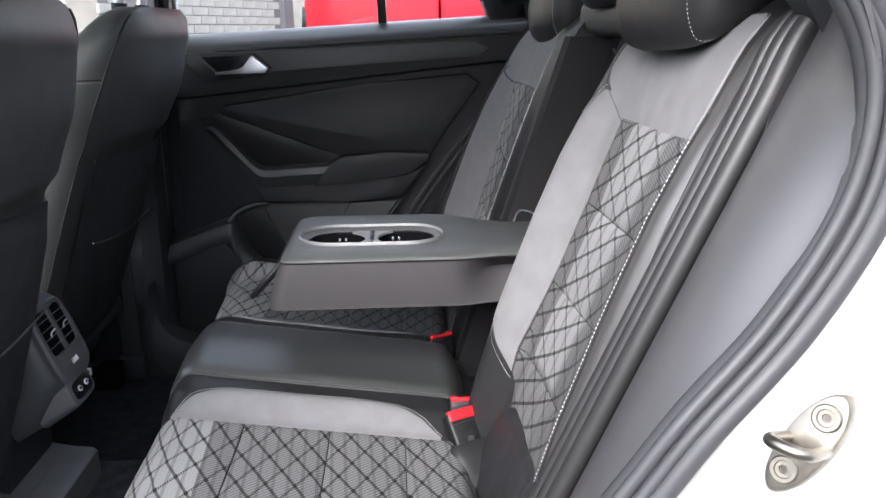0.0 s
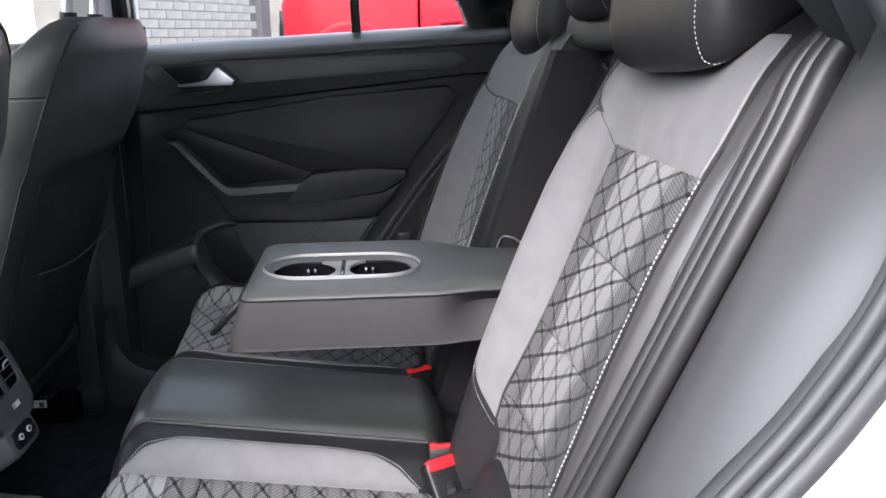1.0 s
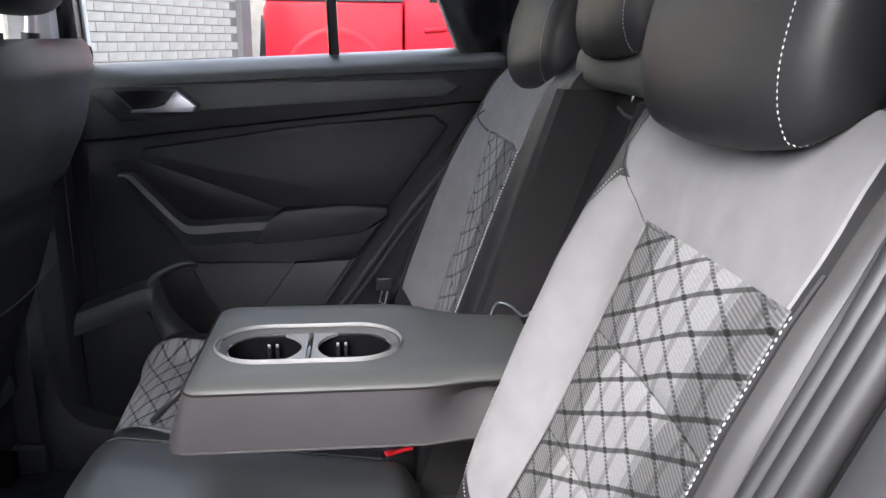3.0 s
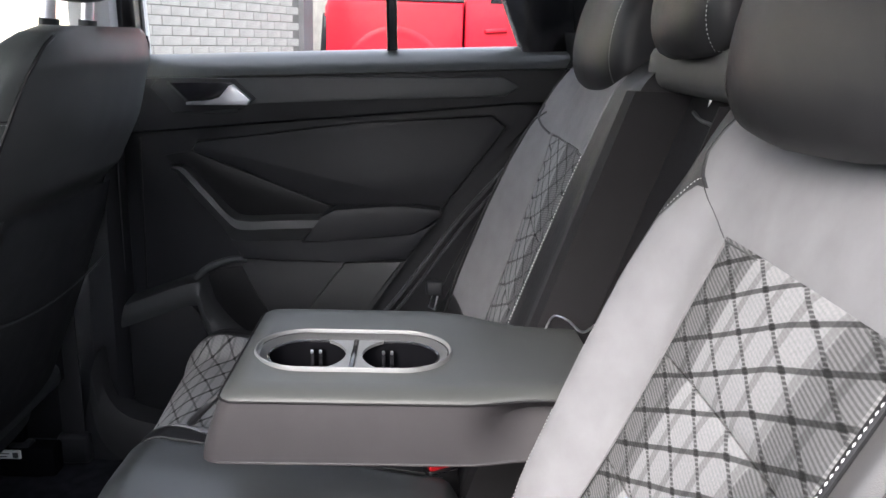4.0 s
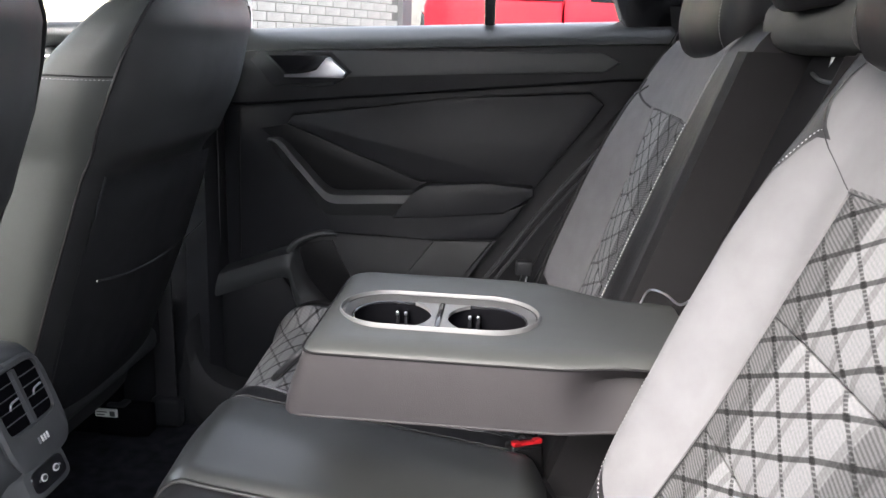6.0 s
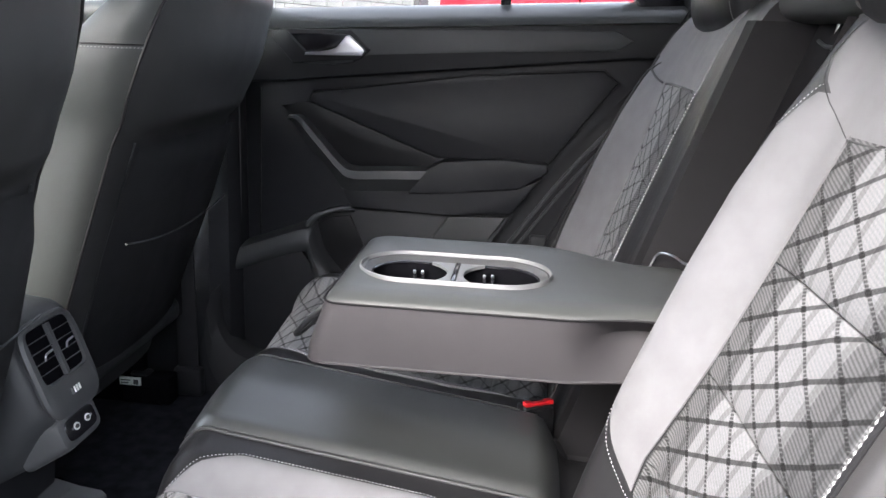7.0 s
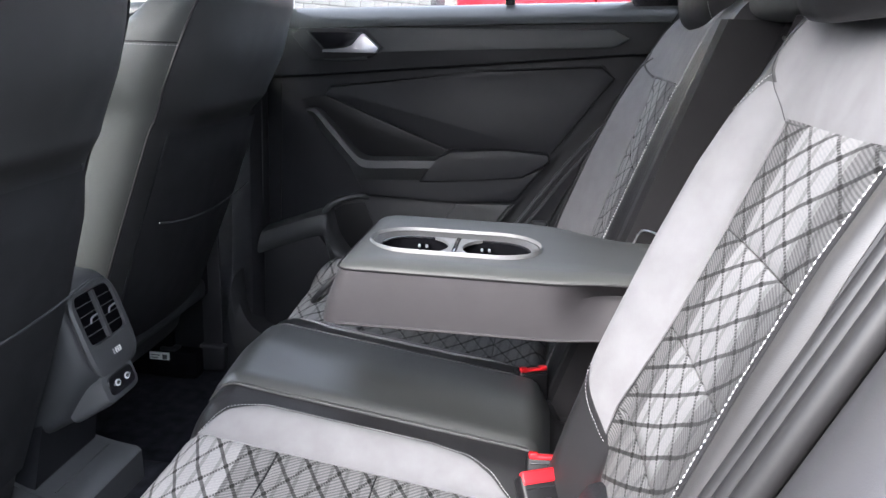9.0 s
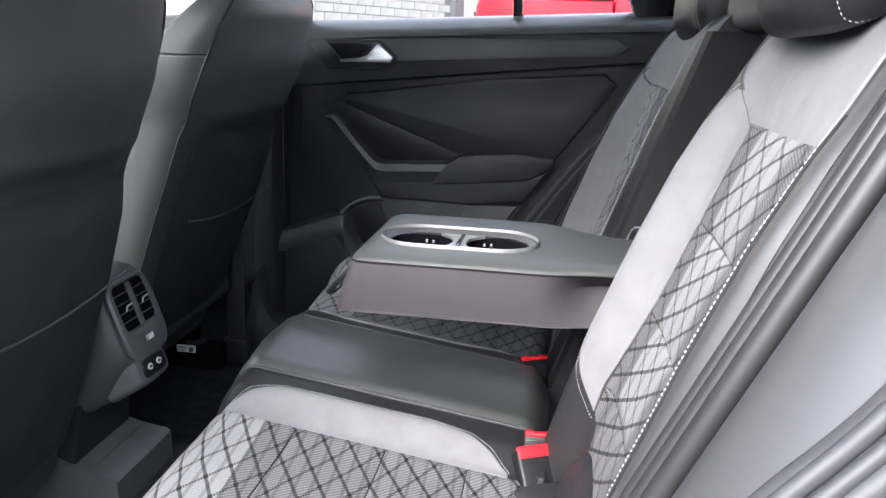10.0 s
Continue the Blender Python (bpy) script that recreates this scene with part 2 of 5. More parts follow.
def tube(points, radius, sides=8, caps=True, bm=None, closed=False):
    """A round bar along points. radius: one number."""
    pts = [Vector(p) for p in points]
    rings = []
    up = Vector((0.13, 0.21, 0.97))
    count = len(pts)
    for i, p in enumerate(pts):
        if closed:
            d = pts[(i + 1) % count] - pts[i - 1]
        else:
            d = pts[min(i + 1, count - 1)] - pts[max(i - 1, 0)]
        d.normalize()
        a = d.cross(up)
        if a.length < 0.05:
            a = d.cross(Vector((1, 0, 0)))
        a.normalize()
        c = a.cross(d)
        rings.append([p + radius * (math.cos(t) * a + math.sin(t) * c) for t in (2 * math.pi * k / sides for k in range(sides))])
    if closed:
        rings.append(rings[0])
    return loft(rings, True, caps and not closed, bm)


def smooth_line(points, per=8):
    """A smooth line through the points."""
    p = [Vector(q) for q in points]
    p = [2 * p[0] - p[1]] + p + [2 * p[-1] - p[-2]]
    out = []
    for i in range(1, len(p) - 2):
        for k in range(per):
            t = k / per
            out.append(0.5 * (2 * p[i] + (p[i + 1] - p[i - 1]) * t + (2 * p[i - 1] - 5 * p[i] + 4 * p[i + 1] - p[i + 2]) * t * t + (3 * p[i] - p[i - 1] - 3 * p[i + 1] + p[i + 2]) * t ** 3))
    return out + [p[-2]]


def stitches(points, step=0.0040, length=0.0028, radius=0.00056, bm=None):
    """Short threads along a line."""
    bm = bm or bmesh.new()
    pts = [Vector(p) for p in points]
    carry = 0.0
    for a, b in zip(pts, pts[1:]):
        d = b - a
        span = d.length
        if span < 1e-6:
            continue
        d /= span
        s = carry
        while s < span:
            side = d.orthogonal().normalized()
            other = d.cross(side)
            p, q = a + d * s, a + d * (s + length)
            mid = (p + q) / 2
            ends = [bm.verts.new(p), bm.verts.new(q)]
            ring = [bm.verts.new(mid + radius * (math.cos(t) * side + math.sin(t) * other)) for t in (0, 1.57, 3.14, 4.71)]
            for k in range(4):
                bm.faces.new((ends[0], ring[k], ring[(k + 1) % 4]))
                bm.faces.new((ends[1], ring[(k + 1) % 4], ring[k]))
            s += step
        carry = s - span
    return bm


def ease(t):
    t = min(1.0, max(0.0, t))
    return t * t * (3 - 2 * t)


def ramp(t, *pairs):
    """A value between the pairs (place, value), eased from one to the next."""
    if t <= pairs[0][0]:
        return pairs[0][1]
    for (a, x), (b, y) in zip(pairs, pairs[1:]):
        if t <= b:
            return x + (y - x) * ease((t - a) / (b - a))
    return pairs[-1][1]


def line(t, *pairs):
    if t <= pairs[0][0]:
        return pairs[0][1]
    for (a, x), (b, y) in zip(pairs, pairs[1:]):
        if t <= b:
            return x + (y - x) * (t - a) / (b - a)
    return pairs[-1][1]


def knots(i, n):
    """Evenly spread places, with a narrow first and last step."""
    if i in (0, n):
        return i / n
    return 0.008 + 0.984 * (i - 1) / (n - 2)


def patch(fn, outline, nu, nv, out=(-1, 0, 0.4), lift=0.003, sink=0.008, puff=0.0, cloth=None):
    """A padded panel on the surface fn(u, v). outline(a, b) gives u, v for a, b in 0..1. Its rim sinks into the seat.
    cloth(a, b): where that place lies on the flat fabric, if not at u, v."""
    bm = bmesh.new()
    layer = bm.loops.layers.uv.new("UVMap")
    grid, uvs = [], {}
    e = 0.0005
    for j in range(nv + 1):
        row = []
        for i in range(nu + 1):
            a, b = knots(i, nu), knots(j, nv)
            u, v = outline(a, b)
            p = Vector(fn(u, v))
            n = (Vector(fn(u + e, v)) - p).cross(Vector(fn(u, v + e)) - p)
            n.normalize()
            if n.dot(Vector(out)) < 0:
                n.negate()
            ring = min(i, nu - i, j, nv - j)
            rim = (0.0, 0.75, 1.0)[min(ring, 2)]
            swell = (4 * a * (1 - a)) ** 0.7 * (4 * b * (1 - b)) ** 0.4
            h = lift * rim - (sink if ring == 0 else 0) + puff * swell
            vert = bm.verts.new(p + n * h)
            uvs[vert] = cloth(a, b) if cloth else (u, v)
            row.append(vert)
        grid.append(row)
    for j in range(nv):
        for i in range(nu):
            bm.faces.new((grid[j][i], grid[j][i + 1], grid[j + 1][i + 1], grid[j + 1][i]))
    for f in bm.faces:
        for lp in f.loops:
            lp[layer].uv = uvs[lp.vert]
    return bm


# ---- setting: ground and shell ----
def setting(name, bm, mat, label, category="", smooth=True):
    return tagged(part(name, bm, mat, None, label, smooth), label, category or name.split("_")[0], kind="structure")


bm = bmesh.new()
bmesh.ops.create_grid(bm, x_segments=2, y_segments=2, size=150, matrix=Matrix.Translation((0, 20, 0)))
setting("ground", bm, ASPHALT, "dark grey asphalt yard around the parked cars", "ground")
setting("floor", box(-2.2, 0.35, 0.62, 1.97, 0.20, 0.28, 0.01), CARPET, "black carpeted car floor", "floor")
setting("tunnel", box(-2.2, 0.0, CY - 0.10, CY + 0.10, 0.27, 0.345, 0.03, 3), CARPET, "black carpeted centre tunnel of the floor", "floor")
setting("ceiling", box(-1.1, 0.95, 0.66, 1.91, 1.50, 1.55, 0.01), LINER, "pale grey fabric roof lining", "ceiling")
skin = [[(x, CY - 0.60 + 1.20 * k / 12, z + 0.035 * (1 - (k / 6 - 1) ** 2)) for k in range(13)] for x, z in ((-1.12, 1.515), (-0.7, 1.555), (0.0, 1.565), (0.6, 1.555), (1.0, 1.52), (1.06, 1.48))]
skin = [row + [(x, y, z - 0.006) for x, y, z in row[::-1]] for row in skin]
setting("roof_panel", loft(skin), WHITE, "white painted car roof", "car roof")
setting("windscreen", loft([[(-1.62, 0.68, 1.02), (-1.62, 1.89, 1.02), (-1.624, 1.89, 1.02), (-1.624, 0.68, 1.02)], [(-1.10, 0.72, 1.51), (-1.10, 1.85, 1.51), (-1.104, 1.85, 1.512), (-1.104, 0.72, 1.512)]]), TINTED, "tinted windscreen at the front of the cabin", "window", False)


def shell_piece(name, points, mat, label, radius=0.05):
    return setting(name, tube(smooth_line(points, 6), radius, 10), mat, label, "pillar")


shell_piece("pillar_near_front", [(-0.62, 0.72, 1.08), (-0.60, 0.76, 1.30), (-0.58, 0.80, 1.50)], LINER, "grey lined door pillar of the car")
shell_piece("roof_rail_near", [(-1.3, 0.74, 1.30), (-0.6, 0.69, 1.40), (0.2, 0.69, 1.40), (0.55, 0.72, 1.33)], PLASTIC, "dark roof rail over the open door", 0.05)
setting("roof_side_near", box(-1.1, 0.6, 0.665, 0.715, 1.40, 1.502, 0.01), LINER, "pale lining between the roof and the open doorway", "ceiling")
shell_piece("roof_rail_far", [(-1.3, 1.83, 1.35), (-0.6, 1.87, 1.50), (0.2, 1.87, 1.50), (0.60, 1.85, 1.38)], PLASTIC, "dark roof rail over the closed door", 0.04)
setting("rear_quarter_near", slab([(0.40, 0.30), (1.2, 0.30), (1.2, 1.1), (0.75, 1.5), (0.30, 1.48), (0.30, 1.13), (0.37, 1.06), (0.40, 0.98)], 0.74, 0.70, 0.01), PLASTIC, "dark lining of the rear quarter", "wall")
setting("rear_quarter_far", slab([(0.40, 0.30), (1.2, 0.30), (1.2, 1.1), (0.75, 1.5), (0.40, 1.45)], 1.87, 1.90, 0.01), PLASTIC, "dark lining of the rear quarter", "wall")
setting("arch_lining_far", slab([(-0.30, 0.28), (0.60, 0.28), (0.60, 1.30), (0.34, 1.30), (0.30, 1.06), (-0.10, 0.75)], 1.99, 1.955, 0.004), PLASTIC, "dark lining behind the rear door edge", "wall")
for off, r in ((0.020, 0.0045), (0.034, 0.0035)):
    setting("door_seal_far", tube(smooth_line([(x + off, 1.905, z - off * 0.5) for x, z in ((-0.06, 0.53), (0.02, 0.63), (0.125, 0.777), (0.225, 0.895), (0.30, 0.97), (0.335, 1.05))], 6), r, 8), RUBBER, "black rubber seal along the closed door", "seal")
setting("parcel_shelf", box(0.47, 0.95, 0.74, 1.83, 0.96, 0.99, 0.008), CARPET, "black parcel shelf behind the rear seats", "shelf")
setting("tailgate", box(0.95, 1.0, 0.74, 1.83, 0.28, 1.10, 0.01), PLASTIC, "dark lining of the closed tailgate", "tailgate")
setting("near_rear_door", box(-0.66, -0.54, -0.42, 0.60, 0.30, 1.03, 0.045, 4), VINYL, "open black rear door swung outwards beside the doorway", "car door")
setting("near_front_door", slab([(-1.62, 0.25), (-0.60, 0.25), (-0.60, 1.04), (-1.62, 0.99)], 0.66, 0.60, 0.01), VINYL, "closed black front door beside the open doorway", "car door")
setting("wall_front", box(-1.75, -1.60, 0.66, 1.91, 0.28, 1.02, 0.04), PLASTIC, "dark dashboard closing the front of the cabin", "dashboard")

# ---- far door ----
DY = 1.935
door = thing("car_door", -0.1, DY, 0.4, "closed black rear car door with vinyl panels and chrome latch lever", "car door")
OUT = [(-0.485, 0.20), (-0.12, 0.20), (-0.06, 0.53), (0.02, 0.63), (0.125, 0.777), (0.225, 0.895), (0.30, 0.97), (0.33, 1.03), (0.27, 1.045), (-0.485, 1.005)]
part("panel", slab(OUT, DY + 0.07, DY, 0.006), VINYL, door)
# the upper roll with the sill
sections, caps = [], []
for x in [-0.487 + 0.083 * k for k in range(11)]:
    z = 1.070 + (x + 0.13) * 0.053
    low = line(x, (-0.463, 0.914), (0.274, 0.991))
    caps.append([(x, DY + 0.06, z - 0.004), (x, DY + 0.045, z + 0.0025), (x, DY + 0.032, z + 0.0015), (x, DY + 0.018, z - 0.002), (x, DY + 0.006, z - 0.0075), (x, DY - 0.005, z - 0.015), (x, DY - 0.014, z - 0.024), (x, DY - 0.020, z - 0.033), (x, DY - 0.022, z - 0.0375), (x, DY - 0.018, z - 0.039), (x, DY + 0.06, z - 0.039)])
    sections.append([(x, DY + 0.06, z - 0.0395), (x, DY - 0.019, z - 0.0395), (x, DY - 0.021, z - 0.046), (x, DY - 0.020, z - 0.058), (x, DY - 0.021, low + 0.030), (x, DY - 0.017, low + 0.004), (x, DY - 0.012, low + 0.0005), (x, DY + 0.01, low), (x, DY + 0.06, low)])
part("sill_cap", loft(caps), SILL_SHEEN, door, "grained black sill with its pale sky sheen painted in")
part("upper_roll", loft(sections), PLASTIC, door, "grained black upper roll")
bez = [(-0.414, 0.998), (-0.396, 1.017), (-0.20, 1.024), (0.22, 1.038), (0.251, 1.022), (0.225, 1.003), (0.0, 0.992), (-0.235, 0.981), (-0.262, 0.962), (-0.30, 0.956), (-0.377, 0.958)]
part("trim_strip", slab(bez, DY, DY - 0.027, 0.004), PLASTIC_GREY, door, "charcoal trim strip with pointed ends")
pod = [(-0.418, 1.002), (-0.400, 1.018), (-0.268, 1.021), (-0.229, 0.986), (-0.250, 0.968), (-0.378, 0.956)]
part("latch_bezel", slab(pod, DY, DY - 0.031, 0.003), PLASTIC, door, "dark bezel around the latch")
part("latch_recess", slab([(-0.382, 1.010), (-0.268, 1.014), (-0.284, 0.988), (-0.348, 0.978)], DY, DY - 0.0325, 0.001), GLOSS, door, "black latch recess")
part("recess_edge", tube([(-0.386, DY - 0.033, 1.012), (-0.350, DY - 0.033, 0.976)], 0.0022, 6), PLASTIC_GREY, door, "grey edge of the latch recess")
lev = [(-0.352, 0.9725), (-0.351, 0.9775), (-0.305, 0.981), (-0.290, 0.986), (-0.274, 1.009), (-0.268, 1.011), (-0.237, 0.985), (-0.243, 0.975)]
part("latch_lever", slab(lev, DY - 0.028, DY - 0.044, 0.002, 2), CHROME, door, "satin chrome latch lever")
ins = [(-0.356, 0.886), (-0.345, 0.903), (-0.039, 0.946), (0.205, 0.967), (0.231, 0.945), (0.117, 0.788), (-0.100, 0.788)]
part("insert_panel", slab(ins, DY, DY - 0.011, 0.005), VINYL, door, "smooth black vinyl insert")
part("insert_seam", tube([(-0.345, DY - 0.010, 0.9045), (-0.039, DY - 0.010, 0.9475), (0.207, DY - 0.010, 0.969), (0.2325, DY - 0.010, 0.945), (0.119, DY - 0.010, 0.788)], 0.0012, 6), BUCKLE, door, "fine seam round the insert")
# no hollow here: a flat near-black plate paints the shade behind the handle
part("recess_shade", slab([(-0.41, 0.874), (-0.360, 0.884), (-0.10, 0.785), (-0.12, 0.757), (-0.26, 0.752)], DY, DY - 0.003, 0.001), BUCKLE, door, "flat near-black plate for the shade behind the handle")
pull = smooth_line([(-0.394, 0, 0.855), (-0.366, 0, 0.855), (-0.329, 0, 0.820), (-0.284, 0, 0.773), (-0.256, 0, 0.762), (-0.194, 0, 0.765), (-0.112, 0, 0.769)], 5)
low = smooth_line([(-0.396, 0, 0.847), (-0.382, 0, 0.837), (-0.346, 0, 0.793), (-0.304, 0, 0.750), (-0.276, 0, 0.717), (-0.214, 0, 0.717), (-0.149, 0, 0.721)], 5)
rings = []
for a, b in zip(pull, low):
    d = DY - ramp(a.x, (-0.40, 0.018), (-0.33, 0.034), (-0.26, 0.042))
    rings.append([(a.x, DY + 0.01, a.z + 0.001), (a.x, d + 0.012, a.z + 0.001), (a.x * 0.93 + b.x * 0.07, d + 0.002, a.z * 0.93 + b.z * 0.07), (a.x * 0.60 + b.x * 0.40, d, a.z * 0.60 + b.z * 0.40), (a.x * 0.48 + b.x * 0.52, d + 0.005, a.z * 0.48 + b.z * 0.52), (b.x, d + 0.016, b.z), (b.x, DY + 0.01, b.z - 0.002)])
part("pull_handle", loft(rings), PLASTIC_GREY, door, "charcoal grab handle sweeping down to the armrest")
pad = [(-0.118, 0.768), (-0.086, 0.786), (0.030, 0.795), (0.112, 0.791), (0.116, 0.776), (0.062, 0.740), (-0.06, 0.727), (-0.150, 0.719)]
part("armrest_pad", slab(pad, DY, DY - 0.036, 0.004, 3), VINYL, door, "black padded armrest")
part("lower_trim", slab([(-0.285, 0.720), (-0.155, 0.722), (-0.06, 0.725), (0.062, 0.737), (0.085, 0.750), (0.105, 0.763), (0.05, 0.690), (-0.08, 0.680), (-0.262, 0.682)], DY, DY - 0.027, 0.003), VINYL, door)
# the pocket at the foot of the door
part("pocket_back", slab([(-0.40, 0.40), (-0.10, 0.40), (-0.05, 0.53), (0.05, 0.678), (-0.25, 0.684), (-0.33, 0.655), (-0.36, 0.60)], DY + 0.012, DY - 0.003, 0.002), PLASTIC, door)
part("speaker_cover", slab([(-0.07, 0.674), (0.043, 0.679), (-0.02, 0.594), (-0.06, 0.53), (-0.16, 0.53), (-0.131, 0.592)], DY, DY - 0.012, 0.003), PLASTIC_DARK, door, "flat charcoal panel behind the pocket")
lip = smooth_line([(-0.484, 0, 0.578), (-0.42, 0, 0.602), (-0.366, 0, 0.622), (-0.340, 0, 0.626), (-0.332, 0, 0.608), (-0.322, 0, 0.575), (-0.298, 0, 0.540), (-0.262, 0, 0.508), (-0.20, 0, 0.485), (-0.12, 0, 0.47)], 5)
rings = [[(p.x, DY, p.z + 0.020), (p.x - 0.002, DY - 0.028, p.z + 0.017), (p.x - 0.005, DY - 0.042, p.z + 0.010), (p.x - 0.008, DY - 0.050, p.z - 0.008), (p.x - 0.011, DY - 0.049, p.z - 0.026), (p.x - 0.013, DY - 0.043, p.z - 0.036), (p.x - 0.013, DY, p.z - 0.045)] for p in lip]
part("pocket_lip", loft(rings), PLASTIC_GREY, door, "rounded lip of the door pocket")
# shade inside the pocket, painted as a flat near-black plate
part("pocket_shade", slab([(-0.350, 0.605), (-0.338, 0.640), (-0.315, 0.656), (-0.270, 0.662), (-0.248, 0.612), (-0.222, 0.572), (-0.195, 0.530), (-0.28, 0.50), (-0.315, 0.54)], DY, DY - 0.007, 0.001), BUCKLE, door, "flat near-black plate for the shade in the pocket")
part("pocket_rim", tube(smooth_line([(-0.352, DY - 0.030, 0.640), (-0.335, DY - 0.028, 0.660), (-0.312, DY - 0.022, 0.671), (-0.285, DY - 0.012, 0.677), (-0.262, DY - 0.002, 0.674)], 6), 0.0065, 10), PLASTIC_GREY, door, "rounded upper rim of the pocket")
part("pocket_front", slab([(-0.484, 0.36), (-0.16, 0.36), (-0.13, 0.44), (-0.25, 0.47), (-0.32, 0.53), (-0.36, 0.60), (-0.42, 0.59), (-0.484, 0.555)], DY, DY - 0.042, 0.006), PLASTIC, door)
part("fold_line", tube([(-0.452, DY - 0.002, 0.905), (-0.455, DY - 0.002, 0.75), (-0.458, DY - 0.002, 0.612)], 0.0022, 6), BUCKLE, door)
part("window_divider", slab([(0.006, 1.06), (0.026, 1.06), (0.012, 1.45), (-0.008, 1.45)], DY + 0.055, DY + 0.025, 0.003), GLOSS, door, "black upright bar in the window")
part("window_frame", slab([(0.262, 1.07), (0.36, 1.07), (0.30, 1.45), (0.10, 1.45)], DY + 0.06, DY + 0.005, 0.004), GLOSS, door, "black slanting window frame")
part("front_frame", slab([(-0.487, 1.03), (-0.446, 1.035), (-0.462, 1.45), (-0.50, 1.45)], DY + 0.06, DY + 0.01, 0.003), GLOSS, door, "black window frame beside the pillar")
part("frame_edge", slab([(-0.4455, 1.045), (-0.440, 1.045), (-0.456, 1.45), (-0.461, 1.45)], DY + 0.06, DY + 0.04, 0.001), PAPER, door, "pale edge strip of the window frame")
pane = part("pane", slab([(-0.45, 1.03), (0.30, 1.07), (0.20, 1.45), (-0.46, 1.45)], DY + 0.045, DY + 0.041), GLASS, door, "clear window glass", False)
pane.visible_shadow = False

# ---- pillar and sill on the far side ----
PX = -0.505
sections = []
for z, w, d in [(0.28, 0.11, 0.075), (0.33, 0.105, 0.07), (0.40, 0.075, 0.055), (0.47, 0.06, 0.05), (0.70, 0.055, 0.045), (1.00, 0.052, 0.04), (1.055, 0.052, 0.038)]:
    sections.append([(PX - w * 0.9, DY + 0.03, z), (PX - w * 0.8, DY - d, z), (PX, DY - d - 0.008, z), (PX + w * 0.25, DY - d * 0.8, z), (PX + w * 0.32, DY - d * 0.4, z), (PX + w * 0.32, DY + 0.03, z)])
lower_pillar = sections
sections = []
for z, w, d in [(1.057, 0.060, 0.030), (1.20, 0.058, 0.026), (1.50, 0.056, 0.012)]:
    sections.append([(PX - w * 0.9, DY + 0.03, z), (PX - w * 0.8, DY - d, z), (PX, DY - d - 0.006, z), (PX + w * 0.35, DY - d * 0.7, z), (PX + w * 0.4, DY - d * 0.2, z), (PX + w * 0.4, DY + 0.03, z)])
setting("pillar_far_upper", loft(sections), LINER, "pale grey upper pillar trim beside the window", "pillar")
setting("pillar_far", loft(lower_pillar), PLASTIC, "black plastic centre pillar trim beside the front seat", "pillar")
sill = smooth_line([(-0.530, 0, 0.50), (-0.520, 0, 0.43), (-0.495, 0, 0.385), (-0.45, 0, 0.362), (-0.36, 0, 0.352), (-0.10, 0, 0.35)], 5)
rings = [[(p.x, DY + 0.02, p.z + 0.01), (p.x + 0.004, DY - 0.05, p.z + 0.012), (p.x - 0.004, DY - 0.082, p.z + 0.002), (p.x - 0.012, DY - 0.092, p.z - 0.03), (p.x - 0.02, DY - 0.09, p.z - 0.085), (p.x, DY + 0.02, p.z - 0.085)] for p in sill]
setting("sill_trim", loft(rings), PLASTIC_DARK, "charcoal plastic sill trim curving up into the pillar", "trim")
setting("door_seal", tube([(-0.487, DY - 0.022, 0.95), (-0.489, DY - 0.024, 0.70), (-0.491, DY - 0.024, 0.46)], 0.0014, 6), TRIM, "thin bright edge of the door seal", "seal")
belt = thing("seat_belt", -0.585, 1.84, 0.30, "black front seat belt running down the pillar to its anchor", "seat belt")
part("webbing", box(-0.604, -0.562, 1.838, 1.842, 0.33, 1.05, 0.001), WEBBING, belt)
part("anchor", box(-0.612, -0.552, 1.825, 1.852, 0.285, 0.345, 0.008, 3), PLASTIC, belt, "black anchor block")

# front door on the far side
fdoor = thing("front_door", -1.0, DY, 0.4, "closed black front car door with a pale window sill", "car door")
part("panel", slab([(-1.62, 0.20), (-0.53, 0.20), (-0.53, 1.035), (-1.62, 0.98)], DY + 0.07, DY, 0.01), VINYL, fdoor)
part("sill", tube([(-1.62, DY + 0.01, 0.985), (-1.1, DY + 0.008, 1.015), (-0.56, DY + 0.006, 1.045)], 0.024, 10), PLASTIC_GREY, fdoor, "pale sheened upper roll")
part("chrome_strip", tube([(-1.5, DY - 0.012, 0.955), (-0.70, DY - 0.012, 0.995)], 0.005, 8), CHROME, fdoor, "thin chrome strip")
fp = part("pane", slab([(-1.5, 0.99), (-0.56, 1.04), (-0.58, 1.46), (-1.05, 1.46)], DY + 0.045, DY + 0.041), GLASS, fdoor, "clear window glass", False)
fp.visible_shadow = False


# ---- rear seats ----
def back_x(z):
    return 0.315 + (z - 0.96) * 0.33


def quilt_edge(z):
    """How far from the centre line the quilt begins beside the open door."""
    return line(z, (0.54, 0.255), (0.60, 0.216), (0.616, 0.202), (0.65, 0.200), (0.748, 0.214), (0.854, 0.228), (0.958, 0.240), (0.97, 0.240))


def ridge_far(z):
    """How far from the centre line the inner ridge of the far backrest stands."""
    return line(z, (0.60, 0.184), (0.96, 0.178), (1.05, 0.185))


